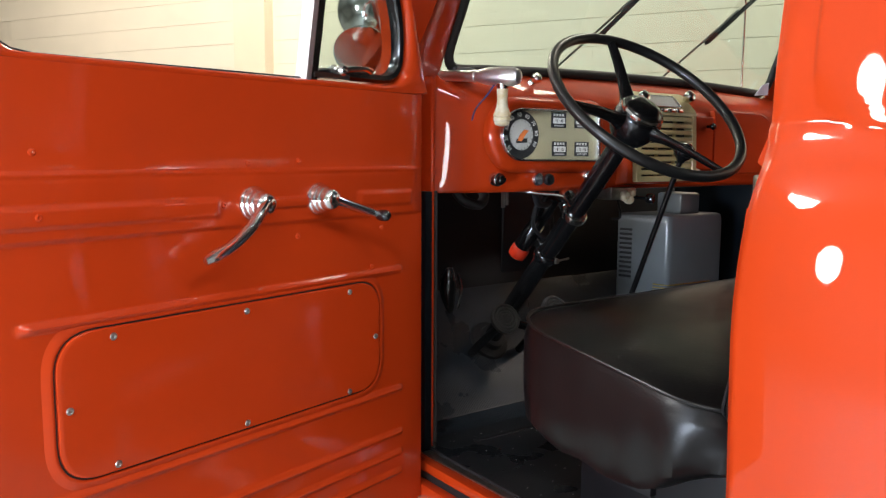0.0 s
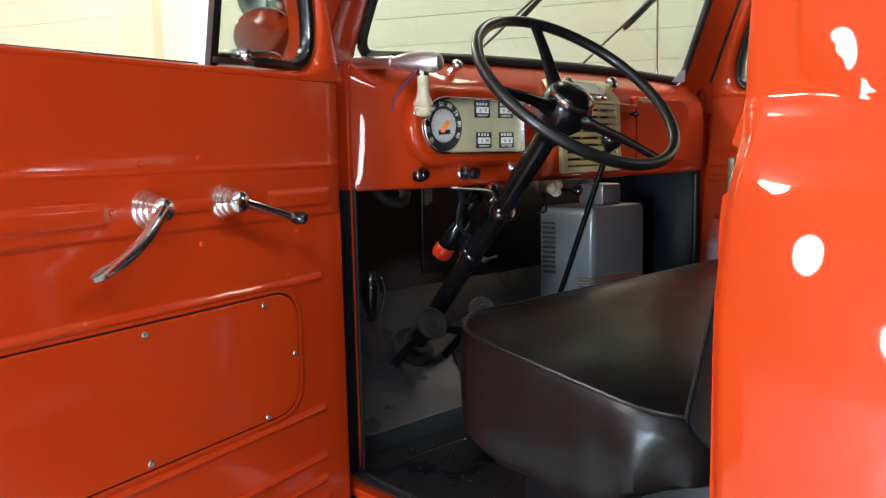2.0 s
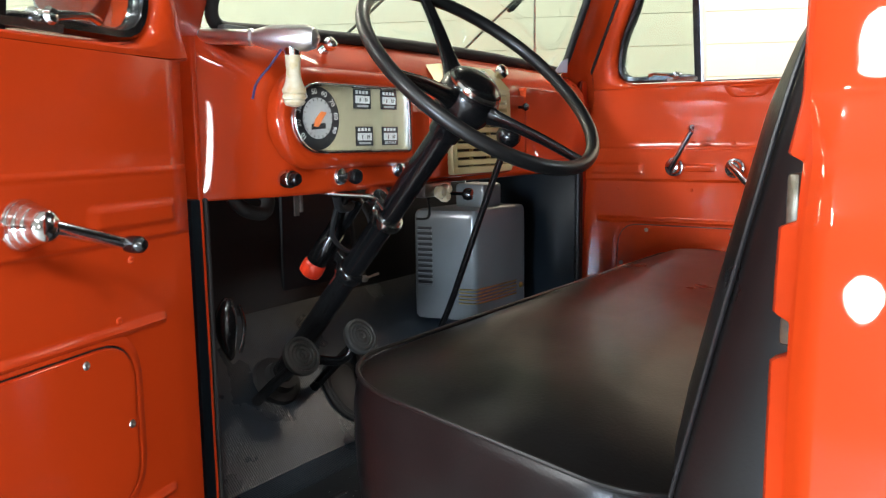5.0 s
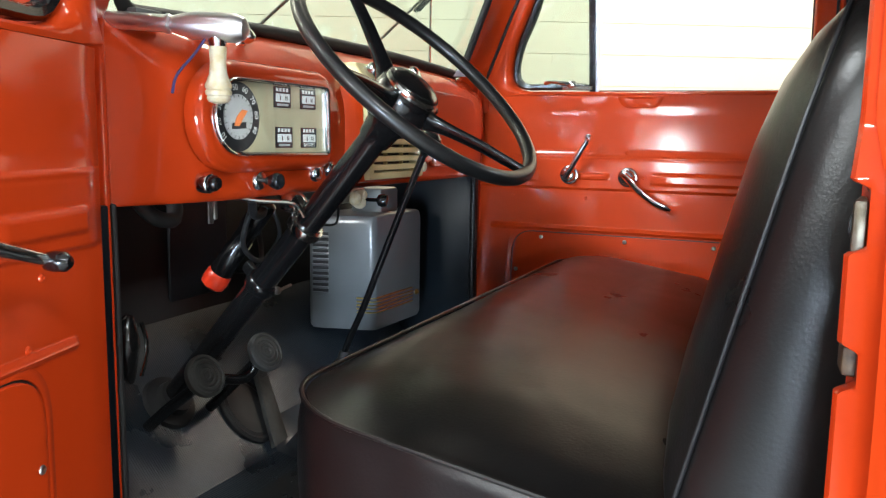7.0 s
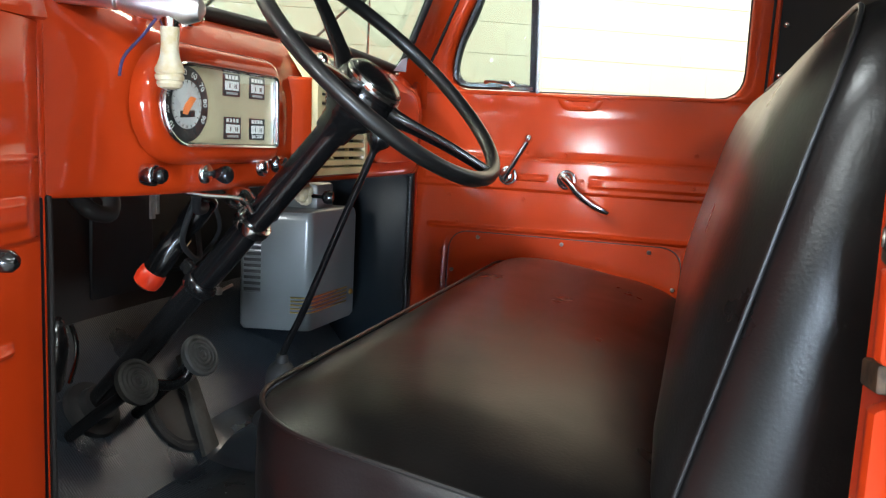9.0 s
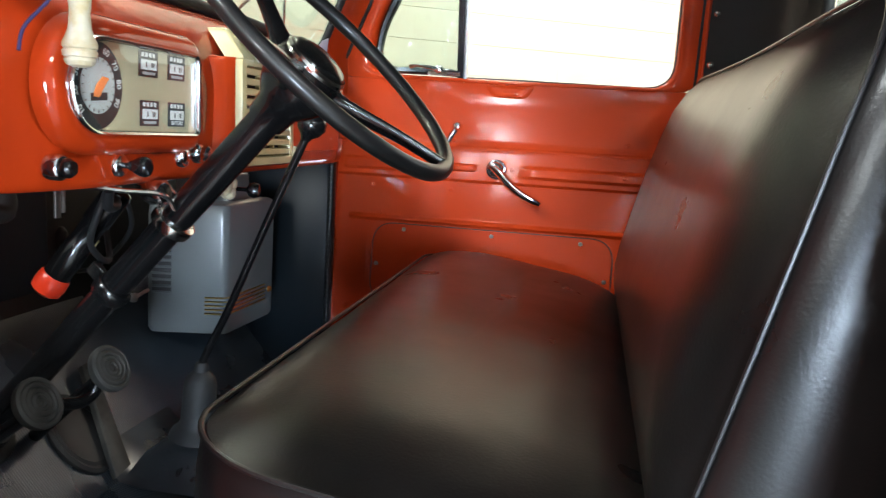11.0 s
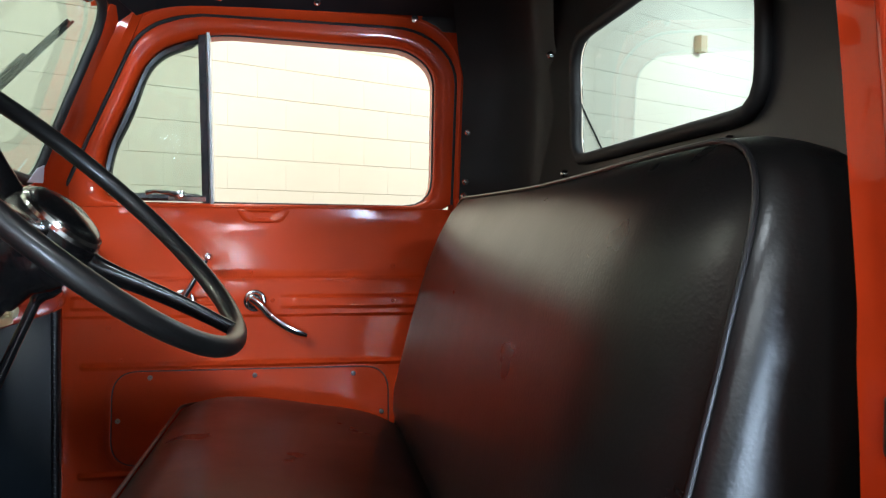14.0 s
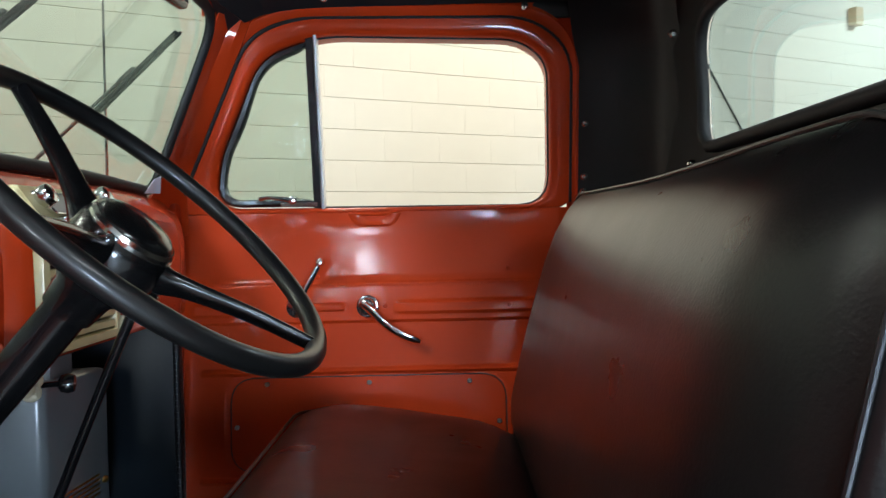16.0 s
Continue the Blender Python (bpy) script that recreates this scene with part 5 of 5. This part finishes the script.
tube(bm, smooth_path([b0 + Vector((0.02, 0.005, -0.06)), b0, b0.lerp(k0, 0.25) + Vector((-0.004, -0.004, 0)), b0.lerp(k0, 0.6), k0 + (b0 - k0) * 0.05], 6), 0.0075, 12)
part("rod", bm, BLACK, gear)
bm = bmesh.new()
lathe(bm, [(0.008, -0.030), (0.012, -0.022), (0.022, -0.012), (0.027, 0.0), (0.025, 0.012), (0.016, 0.021), (0, 0.024)], k0, k0 - b0, 24)
part("knob", bm, BLACK, gear, "worn round black knob")
bm = bmesh.new()
lathe(bm, [(0.056, -0.150), (0.050, -0.138), (0.040, -0.130), (0.0345, -0.120), (0.033, -0.075), (0.0325, -0.045), (0.029, -0.028), (0.021, -0.018), (0.0145, -0.012), (0.0135, 0.0), (0.010, 0.006), (0, 0.006)], b0, Vector((-0.05, -0.08, 1)), 24)
part("boot", bm, RUBBER, gear, "black rubber boot")

# cover over the gearbox
bm = bmesh.new()
rings(bm, [[Vector((0.660 + 0.138 * a, y, toe(y) + 0.001 + h * min(1.0, 1.25 * (0.5 + 0.5 * math.cos(math.pi * a)) ** 0.8))) for a in (-1, -0.85, -0.7, -0.55, -0.4, -0.25, -0.1, 0.1, 0.25, 0.4, 0.55, 0.7, 0.85, 1)] for y, h in ((0.03, 0.0), (0.07, 0.025), (0.13, 0.065), (0.19, 0.086), (0.25, 0.086), (0.30, 0.062), (0.345, 0.026), (0.40, 0.001))], False)
part("gearbox_cover", bm, MAT, cab)

# heater
heater = thing("cabin_heater", "grey enamel cabin heater with louvres and gold trim", "heater")
h_c, h_r, h_l = Vector((0.944, 0.332)), Vector((1.205, 0.318)), Vector((0.897, 0.514))
h_f = h_l + (h_r - h_c)
foot = rounded([(*h_c, 0.016), (*h_r, 0.022), (*h_f, 0.02), (*h_l, 0.015)], 5)
bm = bmesh.new()
cc = sum(foot, Vector((0, 0))) / len(foot)
rings(bm, [[Vector((*(p + (cc - p) * q), z)) for p in foot] for q, z in ((0.05, 0.880), (0.0, 0.891), (0.0, 1.168), (0.012, 1.182), (0.04, 1.191), (0.10, 1.195))], True, (True, True))
part("case", bm, HEATER, heater)
hd = (h_c - h_l).normalized()
hn = Vector((hd.y, -hd.x))
if hn.y > 0:
    hn = -hn
hlen = (h_c - h_l).length
for k in range(11):
    z = 0.985 + 0.0155 * k
    a, b = h_l + hd * 0.014, h_l + hd * 0.058
    bm = bmesh.new()
    rings(bm, [[Vector((*(q + hn * w), z + h)) for w, h in ((-0.004, -0.002), (0.004, -0.0035), (0.0045, -0.006), (0.001, -0.009), (-0.004, -0.009))] for q in (a, b)], True, (True, True))
    part("louvre", bm, HEATER, heater)
    # black strip on the closed case imitates shade between louvres
    bm = bmesh.new()
    rings(bm, [[Vector((*(q + hn * w), z + h)) for w, h in ((-0.004, 0.0055), (0.0012, 0.0055), (0.0012, -0.0025), (-0.004, -0.0025))] for q in (a, b)], True, (True, True))
    part("louvre_shade", bm, INK, heater)
rd = (h_r - h_c).normalized()
rn = Vector((rd.y, -rd.x))
if rn.y > 0:
    rn = -rn
for k in range(5):
    z = 0.930 + 0.0098 * k
    bm = bmesh.new()
    pts = [h_l + hd * (hlen - 0.050) + hn * 0.001, h_l + hd * (hlen - 0.02) + hn * 0.001, h_c + (hn + rn) * 0.0 + (hn + rn).normalized() * -0.0055, h_c + rd * 0.02 + rn * 0.001, h_c + rd * 0.20 + rn * 0.001]
    tube(bm, [Vector((*p, z)) for p in pts], 0.0024, 6)
    part("trim_strip", bm, BRASS, heater, "gold trim strip")
bm = bmesh.new()
lathe(bm, [(0.008, -0.004), (0.008, 0.004), (0.004, 0.008), (0, 0.008)], Vector((*(h_c + rd * 0.225), 0.952)), Vector((*rn, 0)), 14)
part("knob", bm, BRASS, heater)
bm = bmesh.new()
box(bm, (1.03, 0.36, 1.18), (1.13, 0.46, 1.262), 0.010)
part("duct", bm, HEATER, heater)

# kick panel binding and stitches
bm = bmesh.new()
tube(bm, [Vector((1.322, 0.206, z)) for z in (0.72, 0.9, 1.1, 1.285)], 0.009, 10)
kick = part("panel_binding", bm, LINER, cab)
for k in range(38):
    z = 0.74 + 0.0145 * k
    bm = bmesh.new()
    tube(bm, [Vector((1.317, 0.2005, z)), Vector((1.3125, 0.206, z + 0.004)), Vector((1.317, 0.211, z + 0.006))], 0.0011, 5)
    part("stitch", bm, STITCH, kick)

# wipers outside the screen
def wiper(b0, b1, a0, a1):
    w = thing("windscreen_wiper", "black wiper arm and blade resting on the windscreen", "wiper", group="windscreen wipers")
    bm = bmesh.new()
    q = [screen_point(*p, 0.022) for p in (b0, b1)]
    tube(bm, q, 0.0055, 8)
    tube(bm, [screen_point(*p, 0.012) for p in (b0, b1)], 0.003, 6)
    part("blade", bm, RUBBER, w)
    bm = bmesh.new()
    tube(bm, [screen_point(*a0, 0.03), screen_point(*a1, 0.036)], 0.0032, 8)
    part("arm", bm, STEEL, w)
    bm = bmesh.new()
    mid = Vector(a1)
    tube(bm, [screen_point(mid.x - 0.012, mid.y - 0.014, 0.036), screen_point(mid.x + 0.02, mid.y + 0.02, 0.032)], 0.0065, 8)
    part("clip", bm, STEEL, w)


wiper((0.905, 1.711), (1.112, 1.906), (0.770, 1.602), (0.992, 1.791))
wiper((0.461, 1.688), (0.649, 1.885), (0.346, 1.599), (0.543, 1.778))

# wiper control on the dash top
wk = thing("wiper_knob", "small chrome wiper control knob on the dash top", "knob")
bm = bmesh.new()
lathe(bm, [(0.010, -0.02), (0.010, 0.008), (0.007, 0.012), (0.012, 0.018), (0.0135, 0.026), (0.011, 0.032), (0, 0.034)], Vector((0.222, 0.196, 1.556)), Vector((0.1, -0.75, 0.5)), 20)
part("knob_body", bm, CHROME, wk)

# rear view mirror under the roof
rv = thing("rear_view_mirror", "dark rear view mirror hanging over the windscreen", "mirror")
rm = Matrix.Translation((0.615, -0.02, 1.868)) @ Euler((radians(-8), 0, radians(-6))).to_matrix().to_4x4()
bm = bmesh.new()
box(bm, (-0.105, -0.004, -0.030), (0.105, 0.016, 0.030), 0.008, 3, rm)
part("mirror_case", bm, BLACK, rv)
bm = bmesh.new()
box(bm, (-0.098, -0.0065, -0.024), (0.098, -0.004, 0.024), 0.001, 1, rm)
part("mirror_face", bm, MIRROR, rv)
bm = bmesh.new()
tube(bm, smooth_path([(0.64, -0.006, 1.90), (0.64, 0.03, 1.96), (0.64, 0.045, 2.06)], 5), 0.007, 10)
part("mirror_arm", bm, CHROME, rv)

# papers on the dash top
for name, label, pts in (("paper_slip", "folded white paper leaning in the windscreen corner", ((1.195, 0.222, 1.575), (1.243, 0.205, 1.577), (1.237, 0.200, 1.616), (1.215, 0.208, 1.607))),
                         ("grey_box", "small grey box lying on the dash top", None)):
    o = thing(name, label, "paper" if pts else "box")
    bm = bmesh.new()
    if pts:
        rings(bm, [[Vector(p) for p in pts], [Vector(p) + Vector((0.0008, 0.0016, 0)) for p in pts]], True, (True, True))
        part("sheet", bm, material("bluish_paper", (0.62, 0.66, 0.78), 0.7, var=0.05), o)
    else:
        box(bm, (0.004, 0.205, 1.562), (0.058, 0.225, 1.586), 0.003)
        part("case", bm, HEATER, o)

# outside mirrors
def round_mirror(at, n, arm, label):
    o = thing("side_mirror", label, "mirror", group="side mirrors")
    bm = bmesh.new()
    lathe(bm, [(0.0, -0.022), (0.03, -0.018), (0.056, -0.006), (0.0615, 0.0), (0.0615, 0.004), (0.058, 0.005)], at, n, 36)
    part("mirror_back", bm, CHROME, o)
    bm = bmesh.new()
    lathe(bm, [(0.0585, 0.0), (0.0585, 0.003), (0.0, 0.003)], at, n, 36)
    part("mirror_face", bm, MIRROR, o)
    bm = bmesh.new()
    tube(bm, smooth_path([at - Vector(n).normalized() * 0.02, Vector(arm[0]), Vector(arm[1])], 5), 0.006, 10)
    part("mirror_arm", bm, CHROME, o)


round_mirror(Vector((-0.205, 0.285, 1.614)), (-0.314, -0.729, -0.609), ((-0.16, 0.315, 1.60), (-0.11, 0.26, 1.56)), "round chrome side mirror beside the open door")
round_mirror(Vector((1.520, 0.180, 1.640)), (-0.25, -0.96, 0.08), ((1.49, 0.23, 1.61), (1.44, 0.22, 1.56)), "round chrome side mirror outside the passenger door")

# liner screws
for i, (x, y, z, n) in enumerate(((1.272, -0.172, 2.016, (-1, 0, -0.6)), (1.272, -0.397, 2.016, (-1, 0, -0.6)), (1.272, -0.631, 1.988, (-1, 0, -0.5)), (1.345, -0.778, 1.726, (-1, 0.3, 0)), (1.362, -0.775, 1.601, (-1, 0.3, 0)), (1.362, -0.772, 1.565, (-1, 0.3, 0)), (1.03, -0.93, 1.60, (0, 1, 0)), (0.36, -0.945, 1.595, (0, 1, 0)), (1.06, -0.905, 1.865, (0, 1, 0)))):
    bm = bmesh.new()
    lathe(bm, [(0.0085, -0.006), (0.0085, 0.0015), (0.006, 0.004), (0.0045, 0.006), (0.002, 0.0055), (0, 0.005)], Vector((x, y, z)), Vector(n), 14)
    part("liner_screw", bm, CHROME, cab)

# striker and dovetail on the jamb
st = thing("door_striker", "dull steel striker plate on the door jamb", "striker plate")
bm = bmesh.new()
sm = Matrix.Translation((-0.224, -0.745, 1.343)) @ Euler((0, 0, radians(-6))).to_matrix().to_4x4()
box(bm, (-0.029, -0.004, -0.020), (0.029, 0.0055, 0.020), 0.003, 2, sm)
part("plate", bm, ZINC, st)
for x in (-0.014, 0.014):
    bm = bmesh.new()
    lathe(bm, [(0.0085, 0), (0.0085, 0.002), (0.006, 0.003), (0.004, 0.001), (0, 0.001)], sm @ Vector((x, 0.005, 0)), Vector((0.2, 1, 0)), 14)
    part("bolt", bm, STEEL if x > 0 else RUBBER, st)
dv2 = thing("door_bumper", "worn steel dovetail bumper on the door jamb", "bumper")
bm = bmesh.new()
box(bm, (-0.03, -0.004, -0.011), (0.026, 0.009, 0.011), 0.003, 2, Matrix.Translation((-0.228, -0.746, 1.240)) @ Euler((0, radians(8), 0)).to_matrix().to_4x4())
part("wedge", bm, material("worn_brown_steel", (0.10, 0.062, 0.035), 0.55, metal=0.4, var=0.6, scale=70, alt=(0.03, 0.02, 0.014), bump=0.3, bump_scale=220), dv2)

for z in (1.412, 1.372):
    bm = bmesh.new()
    lathe(bm, [(0.006, 0), (0.006, 0.002), (0.004, 0.004), (0, 0.0035)], Vector((-0.098, 0.250, z)), BACKWARD, 12)
    part("pillar_screw", bm, JAMB, cab)
# slot in the floor mat
bm = bmesh.new()
box(bm, (0.062, 0.190, F - 0.002), (0.246, 0.204, F + 0.003), 0.001)
part("floor_slot", bm, INK, cab)

# jacket box on the wall behind
wb = thing("wall_box", "small beige box fixed to the block wall", "wall box")
bm = bmesh.new()
vs = [[room(7.0 + a, n, 3.39 + z) for a, n in ((-0.05, WALL_D - 0.09), (0.05, WALL_D - 0.09), (0.05, WALL_D - 0.008), (-0.05, WALL_D - 0.008))] for z in (-0.08, 0.08)]
rings(bm, vs, True, (True, True))
part("case", bm, material("beige_plastic", (0.60, 0.47, 0.30), 0.5, var=0.1), wb)

wc = thing("wall_cable", "thin dark cable running down the block wall", "cable")
bm = bmesh.new()
tube(bm, [room(a, WALL_D - 0.012, z) for a, z in ((5.093, 2.876), (5.900, 1.802))], 0.0085, 8)
part("cable", bm, PADRUBBER, wc)

# ---- block wall pieces ----
bw, bh2, bd = 0.4067, 0.1972, 0.003
bm = bmesh.new()
box(bm, (-bw / 2, -bd, -bh2 / 2), (bw / 2, 0.012, bh2 / 2), 0.0014, 1)
block_me = part("block", bm, BLOCK, wall_n).data
first = bpy.data.objects["block"]
turn = Matrix(((WT.x, WN.x, 0), (WT.y, WN.y, 0), (0, 0, 1))).to_4x4()
rest = []
made = 0
for row in range(20):
    for col in range(-18, 30):
        a, z = col * 0.406 + (0.203 if row % 2 else 0.0), 0.052 + 0.2 * row
        m = Matrix.Translation(room(a, WALL_D, z)) @ turn
        if 6 <= row <= 15 and -7 <= col <= 19:
            ob = first if made == 0 else new("block", block_me)
            ob.parent = wall_n
            ob.matrix_world = m
            made += 1
        else:
            rest.append(m)
vs, fs = [], []
for m in rest:
    base = len(vs)
    vs += [m @ Vector((x, y, z)) for x, y, z in ((-bw / 2, -bd, -bh2 / 2), (bw / 2, -bd, -bh2 / 2), (bw / 2, -bd, bh2 / 2), (-bw / 2, -bd, bh2 / 2), (-bw / 2, 0.012, -bh2 / 2), (bw / 2, 0.012, -bh2 / 2), (bw / 2, 0.012, bh2 / 2), (-bw / 2, 0.012, bh2 / 2))]
    fs += [[base + i for i in f] for f in ((0, 1, 2, 3), (0, 4, 5, 1), (1, 5, 6, 2), (2, 6, 7, 3), (3, 7, 4, 0))]
me = bpy.data.meshes.new("block_field")
me.from_pydata(vs, [], fs)
me.materials.append(BLOCK)
field = tagged(new("block_field", me), kind="stuff")
field.parent = wall_n

# radio aerial on the cowl
aerial = thing("radio_aerial", "thin chrome radio aerial standing on the cowl", "aerial")
bm = bmesh.new()
lathe(bm, [(0.014, 0), (0.014, 0.01), (0.008, 0.03), (0.005, 0.04)], Vector((1.33, 0.365, 1.545)), Vector((0, 0, 1)), 16)
tube(bm, [Vector((1.33, 0.365, 1.58)), Vector((1.325, 0.36, 2.0)), Vector((1.32, 0.355, 2.5))], [0.004, 0.003, 0.002], 8)
part("mast", bm, CHROME, aerial)
# cowl outside the screen
bm = bmesh.new()
rings(bm, [[Vector((x, 0.238, 1.562)), Vector((x, 0.34, 1.552)), Vector((x, 0.48, 1.535)), Vector((x, 0.66, 1.50)), Vector((x, 0.70, 1.2))] for x in (-0.10, 0.2, 0.63, 1.06, 1.36)], False)
part("cowl_top", bm, PAINT, cab)
# pilaster on the block wall
vs = [[room(a, n, z) for a, n in ((-4.20, WALL_D - 0.12), (-3.86, WALL_D - 0.12), (-3.86, WALL_D), (-4.20, WALL_D))] for z in (0.0, 4.2)]
bm = bmesh.new()
rings(bm, vs, True, (True, True))
tagged(part("pilaster", bm, PLASTER), "smooth cream painted wall pilaster", "pilaster", kind="structure")
# black seal along the driver's door opening
bm = bmesh.new()
tube(bm, smooth_path([(-0.056, 0.206, 1.296), (-0.056, 0.202, 1.27), (-0.056, 0.202, 1.0), (-0.057, 0.200, 0.74), (-0.066, 0.185, 0.70), (-0.078, 0.10, 0.692), (-0.082, -0.70, 0.692)], 5), 0.005, 8)
part("door_seal", bm, RUBBER, cab)
